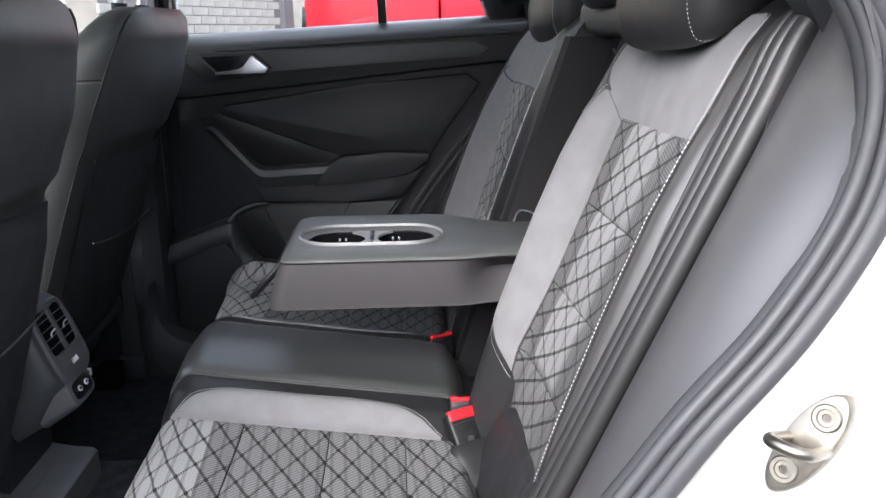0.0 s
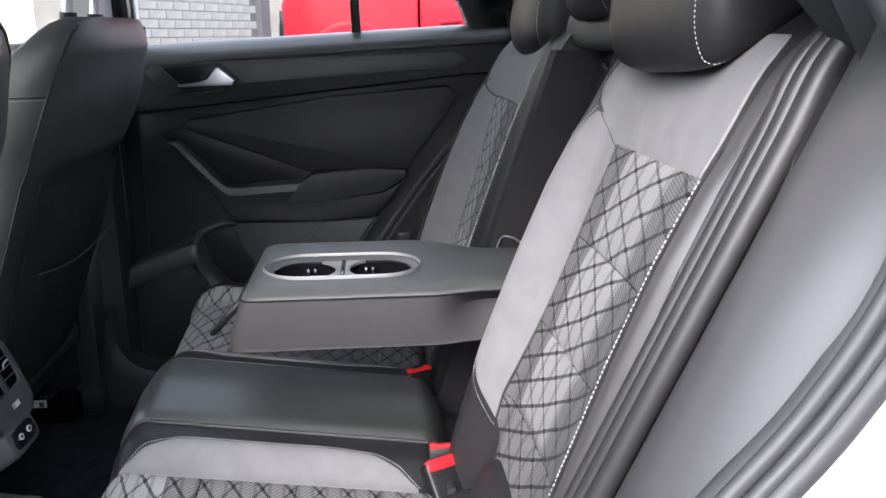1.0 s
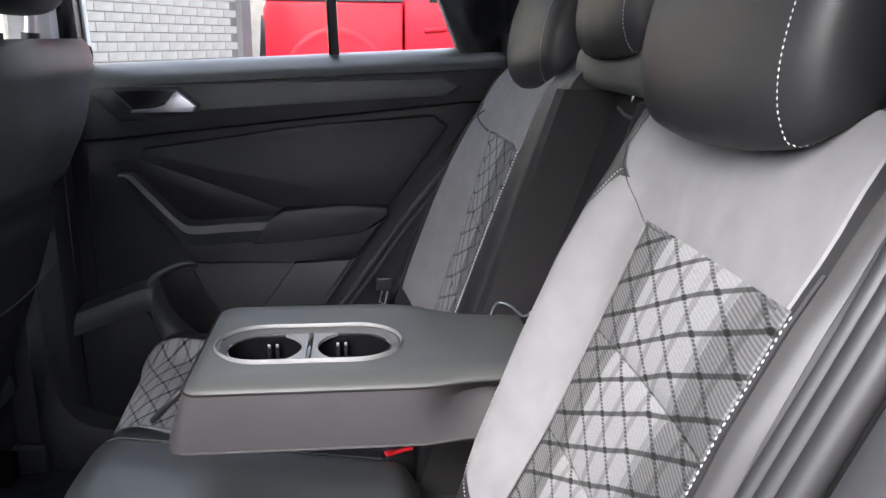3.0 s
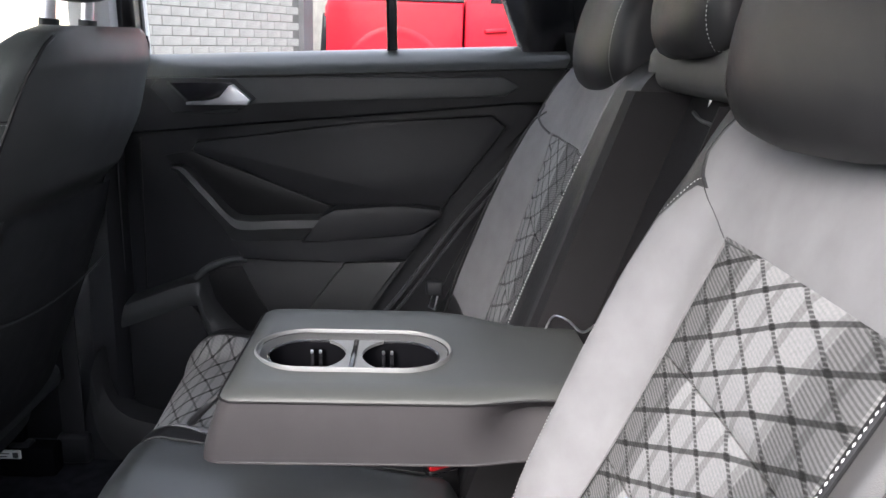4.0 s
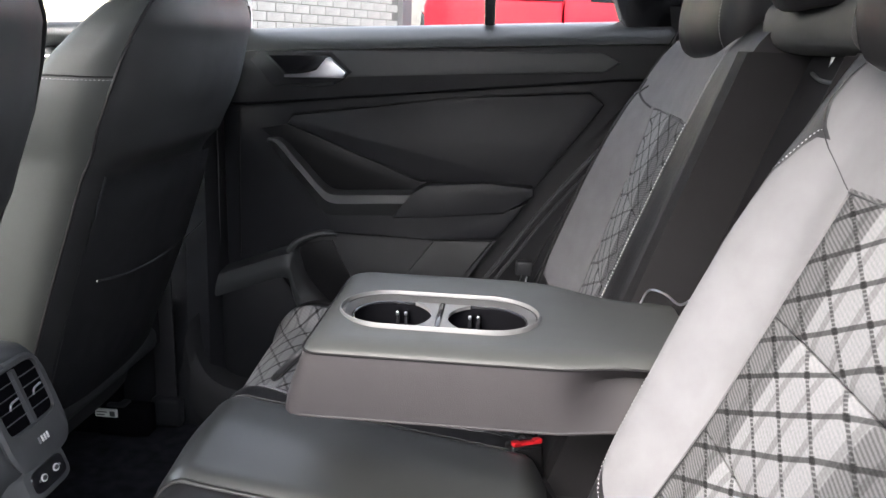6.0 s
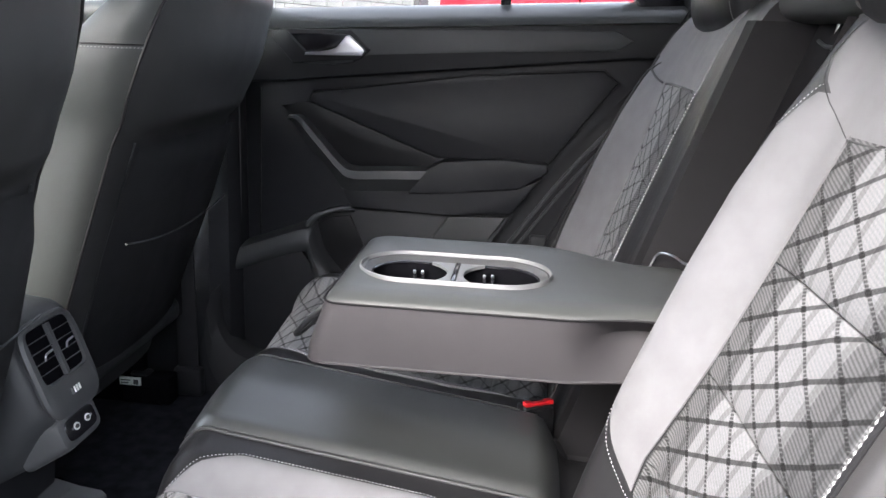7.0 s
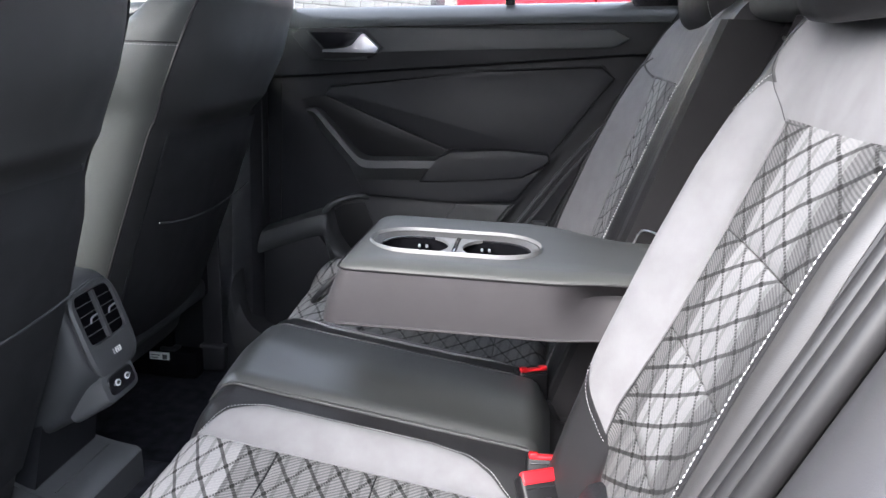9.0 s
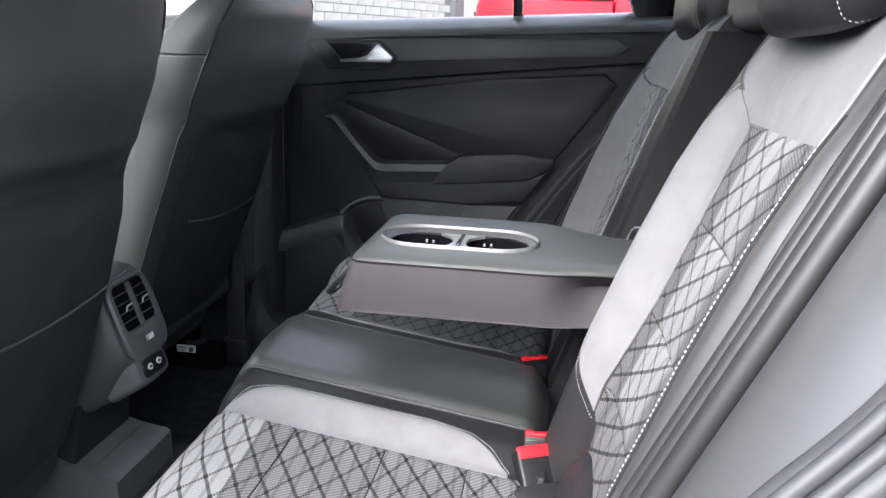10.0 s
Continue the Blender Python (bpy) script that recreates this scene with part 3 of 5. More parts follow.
def back_point(dy, z, sgn):
    """The padded front of a backrest, dy out from the car's centre line."""
    h = line(z, (0.48, 0.040), (0.60, 0.048), (0.70, 0.050), (0.82, 0.045), (0.90, 0.038), (0.96, 0.027), (0.99, 0.018), (1.04, 0.010), (1.09, 0.0))
    if sgn < 0:
        p = ramp(dy, (0.104, -0.5), (0.142, 0.96), (0.152, 1.0), (0.222, 0.08), (0.26, 0.0), (0.375, 0.0), (0.508, 0.85), (0.519, 0.80), (0.543, 0.2), (0.56, -0.7))
    else:
        p = ramp(dy, (0.104, -0.5), (0.114, -0.05), (0.122, 0.10), (0.168, 0.24), (0.184, 0.24), (0.245, 0.0), (0.375, 0.0), (0.508, 0.85), (0.519, 0.80), (0.543, 0.2), (0.56, -0.7))
    if sgn < 0 and 0.24 < dy < 0.508:
        p = 0.04 * (1 - ease((dy - 0.24) / 0.06)) + 0.85 * ((dy - 0.24) / 0.268) ** 3.2
    elif sgn > 0 and 0.385 < dy < 0.508:
        p = 0.85 * ((dy - 0.385) / 0.123) ** 1.3
    x = back_x(z) - p * h * (1.32 if sgn > 0 and dy > 0.30 else 1.0)
    if sgn > 0:
        x -= 0.028
    x += 1.3 * max(0.0, z - 0.985) ** 2 + 9.0 * max(0.0, z - 1.045) ** 2
    return (x, CY + sgn * dy, z)


bench = thing("rear_bench", 0.0, CY, 0.28, "black leather rear bench seat with grey suede and quilted fabric", "car seat")


def suede_face(a, b):
    z = (0.680 - 0.066 * a ** 0.8) * (1 - b) + (0.953 + 0.036 * ease(a / 0.25)) * b
    return (0.150 * (1 - a) + quilt_edge(z) * a, z)


def backrest(sgn):

    def fn(u, v):
        return back_point(u, v, sgn)

    rings = []
    for k in range(45):
        z = 0.47 + 0.62 * k / 44
        front = [fn(0.101 + 0.459 * i / 60, z) for i in range(61)]
        back = back_x(z) + 0.11
        rings.append(front + [(back - 0.02, CY + sgn * 0.562, z), (back, CY + sgn * 0.54, z), (back, CY + sgn * 0.12, z), (back - 0.02, CY + sgn * 0.101, z)])
    ob = part("backrest", loft(rings), LEATHER, bench, "black leather backrest with side bolsters")
    # quilted middle, sewn across by slanting seams
    if sgn < 0:
        def edges(z):
            return quilt_edge(z), 0.5035
        seams = ((0.545, 0.60), (0.649, 0.703), (0.748, 0.793), (0.854, 0.876), (0.959, 0.968))
    else:
        def edges(z):
            return ridge_far(z), line(z, (0.55, 0.385), (0.70, 0.390), (0.80, 0.395), (0.87, 0.400), (0.92, 0.406), (0.962, 0.418))
        seams = ((0.50, 0.51), (0.615, 0.63), (0.720, 0.742), (0.826, 0.850), (0.962, 0.958))
    for (la, lb), (ha, hb) in zip(seams, seams[1:]):
        def section(a, b, la=la, lb=lb, ha=ha, hb=hb):
            z = (la + (lb - la) * a ** 3) * (1 - b) + (ha + (hb - ha) * a ** 3) * b
            lo, hi = edges(z)
            return (lo * (1 - a) + hi * a, z)

        def cloth(a, b, la=la, ha=ha, section=section):
            u = section(a, b)[0]
            return (u - 0.2 * max(0.0, u - 0.385), la * (1 - b) + ha * b)
        part("quilt_panel", patch(fn, section, 44, 22, lift=0.0016, sink=0.005, puff=0.0055, cloth=cloth), FABRIC, ob, "quilted grey fabric with dark crossing stripes")
    # suede bolster faces
    if sgn < 0:
        part("suede_bolster", patch(fn, lambda a, b: suede_face(a, b), 14, 44, lift=0.0025), SUEDE, ob, "pale grey suede bolster face")
    if sgn > 0:
        def rim(z):
            return line(z, (0.60, 0.500), (0.675, 0.503), (0.82, 0.505), (0.96, 0.505), (1.0, 0.500))

        def outer_face(a, b):
            z = (0.60 + 0.06 * a) * (1 - b) + (0.965 + 0.02 * a) * b
            return (edges(z)[1] * (1 - a) + rim(z) * a, z)

        part("suede_bolster", patch(fn, outer_face, 14, 40, lift=0.0025), SUEDE, ob, "pale grey suede bolster face")
    # suede yoke below the headrest, with a rounded lobe over the bolster
    if sgn < 0:
        def yoke(a, b):
            z = 0.9570 + 0.009 * a ** 3 * (1 - b) + 0.1155 * b
            inner = line(z, (0.957, 0.238), (0.966, 0.215), (0.980, 0.193), (0.997, 0.170), (1.015, 0.158), (1.035, 0.160), (1.073, 0.180))
            return (inner * (1 - a) + line(b, (0, 0.500), (0.4, 0.502), (0.9, 0.495), (1, 0.486)) * a, z)
    else:
        def yoke(a, b):
            z = 0.9605 + 0.112 * b
            outer = line(z, (0.9605, 0.425), (0.966, 0.460), (0.976, 0.492), (0.990, 0.512), (1.01, 0.518), (1.04, 0.512), (1.073, 0.49))
            return ((ridge_far(z) - 0.004) * (1 - a) + outer * a, z)
    part("suede_yoke", patch(fn, yoke, 44, 26, lift=0.0020, sink=0.0015, puff=0.0015), SUEDE, ob, "pale grey suede yoke under the headrest")
    lobe = 0.0 if sgn < 0 else 1.0
    # shade of the crease beside the lobe, painted as a dark tube
    crease = [Vector(fn(*yoke(lobe, k / 30))) + Vector((-0.0028, 0, 0)) for k in range(24)]
    part("crease", tube(crease, 0.0005 if sgn < 0 else 0.0018, 6), SHADE_LINE, ob, "dark line painting the crease shade round the yoke")
    # shadow line below the overhanging yoke, painted as a dark tube
    hem_shade = [Vector(fn(*yoke(0.01 + 0.95 * k / 40, 0.0))) + Vector((-0.0030, 0, -0.0012)) for k in range(41)]
    part("crease", tube(hem_shade, 0.0009, 6), SHADE_LINE, ob, "dark line painting the shadow under the yoke")
    # seams
    if sgn < 0:
        outer = [Vector(fn(0.5085, 0.52 + 0.447 * k / 60)) + Vector((-0.0026, -0.0008, 0)) for k in range(61)]
        part("stitching", stitches(outer, 0.0046, 0.0033, 0.00068), THREAD, ob, "white stitching")
        inner = [Vector(fn(0.1450, 0.76 - 0.08 * k / 30)) + Vector((-0.0015, 0, 0)) for k in range(30)]
        for k in range(21):
            u, v = suede_face(k / 20, 0.0)
            inner.append(Vector(fn(u - 0.002, v - 0.004)) + Vector((-0.0015, 0, 0)))
        part("stitching", stitches(inner), THREAD, ob, "white stitching")
        arch = [Vector(fn(0.146 + 0.026 * k / 12, 0.957 + 0.036 * ease(k / 12))) + Vector((-0.002, 0, 0)) for k in range(13)]
        part("stitching", stitches(arch), THREAD, ob, "white stitching")
    else:
        inner = [Vector(fn(ridge_far(z) - 0.004, z)) + Vector((-0.0034, -0.0015, 0)) for z in [0.60 + 0.36 * k / 60 for k in range(61)]]
        part("stitching", stitches(inner, 0.0048, 0.0034, 0.0009), THREAD, ob, "white stitching")
        arch = [Vector(fn(0.510 - 0.03 * k / 12, 0.975 + 0.014 * ease(k / 12))) + Vector((-0.002, 0, 0)) for k in range(13)]
        part("piping", tube(arch, 0.0024, 6), LEATHER, ob, "black piping")
    if sgn < 0:
        part("side_panel", patch(fn, lambda a, b: (0.5125 + 0.0165 * a, 0.50 + 0.585 * b), 8, 60, (0, -1, 0), 0.0012, 0.003), FLANK_LIT, ob, "black leather flank with its sheen put into the colour")
    if sgn > 0:
        part("piping", tube([Vector(fn(rim(0.62 + 0.38 * k / 40) + 0.003, 0.62 + 0.38 * k / 40)) + Vector((-0.002, 0, 0)) for k in range(41)], 0.0024, 6), LEATHER, ob, "black piping")
    else:
        part("piping", tube([Vector(fn(0.5100, 0.62 + 0.37 * k / 40)) + Vector((-0.0005, 0, 0)) for k in range(41)], 0.0018, 6), LEATHER, ob, "black piping")
    return ob


backrest(-1)
backrest(1)

# the middle of the backrest, with the opening that the armrest folds out of
rings = []
for z in [0.48 + 0.035 * k for k in range(19)]:
    x = back_x(z) + 0.045
    rings.append([(x, CY - 0.104, z), (x + 0.002, CY - 0.05, z), (x + 0.002, CY + 0.05, z), (x, CY + 0.104, z), (x + 0.05, CY + 0.104, z), (x + 0.05, CY - 0.104, z)])
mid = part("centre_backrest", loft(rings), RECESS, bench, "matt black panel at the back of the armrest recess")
for s in (-1, 1):
    rings = []
    for z in [0.48 + 0.038 * k for k in range(16)]:
        x = back_x(z)
        fore = 0.026 if s > 0 else 0.0
        rings.append([(x - fore - 0.004, CY + s * 0.116, z), (x - fore + 0.002, CY + s * 0.099, z), (x + 0.05, CY + s * 0.096, z), (x + 0.08, CY + s * 0.099, z), (x + 0.08, CY + s * 0.116, z)])
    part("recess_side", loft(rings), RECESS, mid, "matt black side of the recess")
rings = []
for k in range(25):
    y = CY - 0.122 + 0.244 * k / 24
    sag = 0.006 * (1 - abs(2 * k / 24 - 1) ** 3)
    rings.append([(back_x(1.065) + 0.040 + 0.050 * math.copysign(abs(math.cos(t)) ** 0.8, math.cos(t)) + sag, y, 1.079 + 0.031 * math.copysign(abs(math.sin(t)) ** 0.6, math.sin(t))) for t in [2 * math.pi * q / 28 for q in range(28)]])
part("top_bar", loft(rings), LEATHER_BACK, mid, "black leather bar under the middle headrest")
part("release_slot", tube(smooth_line([(back_x(1.03) + 0.044, CY + 0.07, 1.030), (back_x(1.03) + 0.040, CY + 0.03, 1.024), (back_x(1.03) + 0.040, CY - 0.03, 1.024), (back_x(1.03) + 0.044, CY - 0.07, 1.030)], 6), 0.0022, 8), PLASTIC_GREY, mid, "slim grip edge")
flap = smooth_line([(0.232, CY + 0.092, 0.752), (0.240, CY + 0.085, 0.772), (0.252, CY + 0.055, 0.778), (0.258, CY + 0.0, 0.784), (0.268, CY - 0.03, 0.806), (0.272, CY - 0.06, 0.815)], 6)
part("flap_edge", tube(flap, 0.0014, 6), CHROME, mid, "thin pale edge of the recess flap")


def headrest(dy, sgn, half, z0, z1, x0, label):
    y0 = CY + sgn * dy
    ob = thing("headrest", x0 + 0.06, y0, z0, label, "headrest", "rear headrests")

    def at(y, t):
        """A point of the cover, t round its side outline."""
        k = abs(y) / half
        shrink = line(k, (0.30, 1.0), (0.55, 0.995), (0.70, 0.975), (0.80, 0.945), (0.87, 0.905), (0.92, 0.855), (0.955, 0.79), (0.98, 0.69), (0.993, 0.5), (1.0, 0.2))
        c, s = math.cos(t), math.sin(t)
        rx, rz = 0.060 * shrink, (z1 - z0) / 2 * shrink
        px = math.copysign(abs(c) ** (0.72 + 0.2 * k), c) * rx
        pz = math.copysign(abs(s) ** (0.72 + 0.2 * k), s) * rz
        rise = 0.62 * max(0.0, px + 0.035) * (1 - pz / rz) / 2
        if px > 0:
            px *= 1.5
        return (x0 + 0.06 + px + pz * 0.18 + 0.012 * k * k, y0 + y, (z0 + z1) / 2 + pz + rise)

    rings = []
    side = [0.0, 0.15, 0.30, 0.45, 0.55, 0.64, 0.72, 0.79, 0.85, 0.90, 0.935, 0.96, 0.98, 0.992, 1.0]
    for y in [-half * v for v in side[:0:-1]] + [half * v for v in side]:
        rings.append([at(y, 2 * math.pi * i / 40) for i in range(40)])
    part("cover", loft(rings), LEATHER, ob, "black leather cover")
    for s in (-1,):
        y = s * half * 0.84
        pts = [Vector(at(y, math.pi * (0.62 + 0.86 * i / 50))) + Vector((-0.0012, 0, -0.0004)) for i in range(51)]
        part("stitching", stitches(pts, 0.0042, 0.0032, 0.00055), THREAD, ob, "white stitching")
    for s in (-0.4, 0.4):
        part("post", tube([(x0 + 0.075, y0 + s * half, z0 - 0.05), (x0 + 0.085, y0 + s * half, z0 + 0.03)], 0.006, 10), CHROME, ob, "chrome post")
    return ob


headrest(0.318, -1, 0.142, 1.030, 1.215, 0.300, "rounded black leather headrest with white stitching on the rear seat")
headrest(0.318, 1, 0.142, 1.030, 1.215, 0.300, "rounded black leather headrest with white stitching beside the closed door")
headrest(0.0, 1, 0.105, 1.082, 1.24, 0.318, "narrow black leather headrest over the middle seat")

# ---- rear cushion ----


def cushion_point(dy, s, sgn=1):
    """The top of the cushion; s runs forward from the backrest, in metres, and over the front edge."""
    if s < 0.42:
        x, z = 0.17 - s, 0.525 + 0.14 * s - 0.055 * ease((0.062 - s) / 0.045)
    else:
        t = min(1.0, (s - 0.42) / 0.135)
        ang = t * radians(96)
        x = -0.25 - (0.064 + 0.055 * dy) * math.sin(ang)
        z = 0.5838 + 0.011 * math.sin(ang * 2) * (1 - t) - 0.088 * (1 - math.cos(ang))
        if s > 0.555:
            z -= (s - 0.555)
            x += (s - 0.555) * 0.2
    d = abs(dy)
    p = ramp(d, (0.0, 0.012), (0.085, 0.006), (0.104, -0.002), (0.140, -0.004), (0.190, -0.027), (0.24, -0.031), (0.42, -0.029), (0.485, 0.000), (0.53, -0.010), (0.56, -0.07))
    fade = 1 - ease((s - 0.44) / 0.12)
    return (x - 0.3 * p * (1 - fade), CY + dy, z + p * fade)


rings = []
for k in range(61):
    s = -0.03 + 0.70 * k / 60
    rings.append([cushion_point(-0.56 + 1.12 * i / 112, s) for i in range(113)])
rings.append([(x + 0.10, y, z) for x, y, z in rings[-1]])
rings.append([(0.20, y, 0.32) for x, y, z in rings[-1]])
rings.append([(0.20, y, z) for (x, y, z) in rings[0]])
cushion = part("cushion", loft(rings, closed=False), LEATHER, bench, "black leather bench cushion")
part("centre_panel", patch(lambda u, v: cushion_point(u, v), lambda a, b: (-0.100 + 0.200 * a, 0.030 + 0.485 * b), 30, 50, (-0.3, 0, 1), 0.0012, 0.003, 0.002), LEATHER_SEAT, cushion, "smooth black leather centre panel")
for sgn in (-1, 1):
    def fn(u, v, sgn=sgn):
        return cushion_point(sgn * u, v)
    cuts = [0.02, 0.127, 0.230, 0.345, 0.505]
    for lo, hi in zip(cuts, cuts[1:]):
        part("quilt_panel", patch(fn, lambda a, b, lo=lo, hi=hi: (0.190 + 0.286 * a, lo + (hi - lo) * b), 46, 24, (0, 0, 1) if hi < 0.4 else (-0.7, 0, 0.7), 0.002, 0.004, 0.004), FABRIC_SEAT, cushion, "quilted grey fabric with dark crossing stripes")
    part("quilt_front", patch(fn, lambda a, b: (0.182 + 0.292 * a, 0.505 + 0.09 * b), 30, 10, (-1, 0, 0.1), 0.002, 0.004, 0.0), FABRIC_SEAT, cushion, "quilted grey fabric with dark crossing stripes")

    def band(a, b):
        """The suede band between the leather middle and the quilt."""
        s = 0.075 + 0.385 * b
        inner = line(s, (0.075, 0.186), (0.10, 0.162), (0.13, 0.146), (0.18, 0.137), (0.38, 0.137), (0.42, 0.155), (0.46, 0.186))
        return (inner * (1 - a) + 0.191 * a, s)
    part("suede_band", patch(fn, band, 12, 50, (0, 0, 1), 0.003, 0.006), SUEDE, cushion, "pale grey suede band")
    edge = []
    for k in range(80):
        u, v = band(0, k / 79)
        edge.append(Vector(fn(u - 0.004, v)) + Vector((0, 0, 0.0012)))
    part("stitching", stitches(edge), THREAD, cushion, "white stitching")
    seam = [Vector(fn(0.105, 0.06 + 0.43 * k / 50)) + Vector((0, 0, 0.0022)) for k in range(51)]
    part("piping", tube(seam, 0.0019, 6), LEATHER_BACK, cushion, "black piping")
    thread = [Vector(fn(0.099, 0.06 + 0.43 * k / 80)) + Vector((0, 0, 0.0022)) for k in range(81)]
    part("stitching", stitches(thread, 0.0045, 0.0028, 0.0005), THREAD if sgn > 0 else LEATHER_GREY, cushion, "white stitching" if sgn > 0 else "dark grey stitching")

# ---- armrest ----
arm = thing("armrest", 0.0, CY, 0.69, "folded-down black leather centre armrest with two cup holders", "armrest")
AZ = 0.757
COUNT = 120


def stadium(length, width, n=COUNT):
    out = []
    for i in range(n):
        t = 2 * math.pi * (i + 0.5) / n
        c, s = math.cos(t), math.sin(t)
        # a pill outline, found along each direction
        half, r = (length - width) / 2, width / 2
        d = r / abs(s) if abs(s) > 1e-6 else 1e9
        if abs(d * c) > half:
            b = half * abs(c)
            d = b + math.sqrt(max(0.0, b * b - half * half + r * r))
        out.append((d * c, d * s))
    return out


def arm_outline(x0, x1, y0, y1, r):
    """A rounded oblong, one point for each direction from the middle of the cup holders."""
    out = []
    for i in range(COUNT):
        t = 2 * math.pi * (i + 0.5) / COUNT
        c, s = math.cos(t), math.sin(t)
        d = min((x1 if c > 0 else -x0) / max(abs(c), 1e-6), (y1 if s > 0 else -y0) / max(abs(s), 1e-6))
        x, y = d * c, d * s
        # round the front corners
        if x < x0 + r:
            if y > y1 - r and (x - x0 - r) ** 2 + (y - y1 + r) ** 2 > r * r:
                k = r / math.hypot(x - x0 - r, y - y1 + r)
                x, y = x0 + r + (x - x0 - r) * k, y1 - r + (y - y1 + r) * k
            if y < y0 + r and (x - x0 - r) ** 2 + (y - y0 - r) ** 2 > r * r:
                k = r / math.hypot(x - x0 - r, y - y0 - r)
                x, y = x0 + r + (x - x0 - r) * k, y0 + r + (y - y0 - r) * k
        out.append((x, y))
    return out


def arm_ring(grow, z, shift=0.0, r=0.018, near=0.09):
    pts = []
    for x, y in arm_outline(-0.128 - grow + shift, 0.27, -0.128 - grow, 0.128 + grow, r):
        drop = max(0.0, AZ - z)
        waist = 1 - 0.16 * ease((x - 0.08) / 0.09) if y > 0 else 1 - (near + 0.24 * ramp(drop, (0.0, 0.0), (0.022, 1.0), (0.05, 0.5), (0.066, 0.0))) * ease((x - 0.118) / 0.075)
        pts.append((x, CY + y * waist, z - 0.012 * ease((x - 0.12) / 0.10) * ease((y + 0.12) / 0.20)))
    return pts


part("skirt", loft([[(x * 0.05, CY + (y - CY) * 0.05, 0.6862) for x, y, z in arm_ring(-0.004, 0.686)], arm_ring(-0.004, 0.686, -0.012), arm_ring(0.003, 0.689, -0.014), arm_ring(0.004, 0.705, -0.010), arm_ring(0.004, 0.720, -0.005), arm_ring(0.004, 0.734, 0.0), arm_ring(0.0035, 0.746, 0.003), arm_ring(0.003, AZ - 0.003, 0.006)], True, False), SKIRT, arm, "matt charcoal vinyl sides")
RY = CY - 0.018
hole = [(x, RY + y, AZ + 0.006) for x, y in stadium(0.207, 0.102)]
wall = [(x, RY + y, AZ - 0.05) for x, y in stadium(0.205, 0.100)]
top_a = arm_ring(-0.020, AZ + 0.008, 0.006)
mids = []
for f in (0.15, 0.3, 0.45, 0.6, 0.75, 0.9):
    ring = [[a + (b - a) * f for a, b in zip(p, q)] for p, q in zip(top_a, hole)]
    mids.append([(x, y, AZ + 0.008 - 0.002 * ease(f) - 0.012 * ease((x - 0.12) / 0.10) * ease((y - CY + 0.12) / 0.20)) for x, y, z in ring])
part("top_cover", loft([arm_ring(0.003, AZ - 0.002, 0.006), arm_ring(0.0018, AZ + 0.0002, 0.006), arm_ring(-0.002, AZ + 0.003, 0.006), arm_ring(-0.009, AZ + 0.006, 0.006), top_a, *mids, hole, wall], True, False), LEATHER_TOP, arm, "smooth black leather top with its pale sheen put into the colour")
part("piping", tube(arm_ring(0.0042, AZ - 0.002, 0.006)[COUNT // 2 - 40:], 0.0013, 6), RECESS, arm, "piped seam along the side")
part("piping", tube(arm_ring(0.002, 0.6885, -0.013)[COUNT // 2 - 40:], 0.0018, 6), SKIRT, arm, "piped seam along the bottom")
ring_rows = []
for L, W, dz in ((0.209, 0.104, 0.0050), (0.2125, 0.1075, 0.0050), (0.213, 0.108, 0.0098), (0.2145, 0.1095, 0.0110), (0.2165, 0.1115, 0.0108), (0.218, 0.113, 0.0090), (0.2185, 0.1135, 0.002)):
    ring_rows.append([(x, RY + y, AZ + dz) for x, y in stadium(L, W)])
cups = part("cup_holder", loft(ring_rows, True, False), SATIN, arm, "satin silver oval rim")
part("inner_slope", loft([[(x, RY + y, AZ + dz) for x, y in stadium(L, W)] for L, W, dz in ((0.190, 0.085, -0.004), (0.191, 0.086, 0.0010), (0.1925, 0.0875, 0.0022), (0.2085, 0.1035, 0.0068), (0.209, 0.104, 0.0045))], True, False), RIM, cups, "charcoal slope inside the rim")
part("groove", tube([(x, RY + y, AZ + 0.0056) for x, y in stadium(0.2107, 0.1057)], 0.0015, 6, False, None, True), GLOSS, cups, "black line round the rim")
part("inner_rim", tube([(x, RY + y, AZ + 0.0005) for x, y in stadium(0.189, 0.084)], 0.0018, 8, False, None, True), GLOSS, cups, "black inner rim")
well = [[(x, RY + y, AZ + dz) for x, y in stadium(L, W)] for L, W, dz in ((0.189, 0.084, 0.002), (0.187, 0.082, -0.02), (0.184, 0.079, -0.060), (0.02, 0.01, -0.062))]
part("well", loft(well, True, False), WELL, cups, "deep black well")
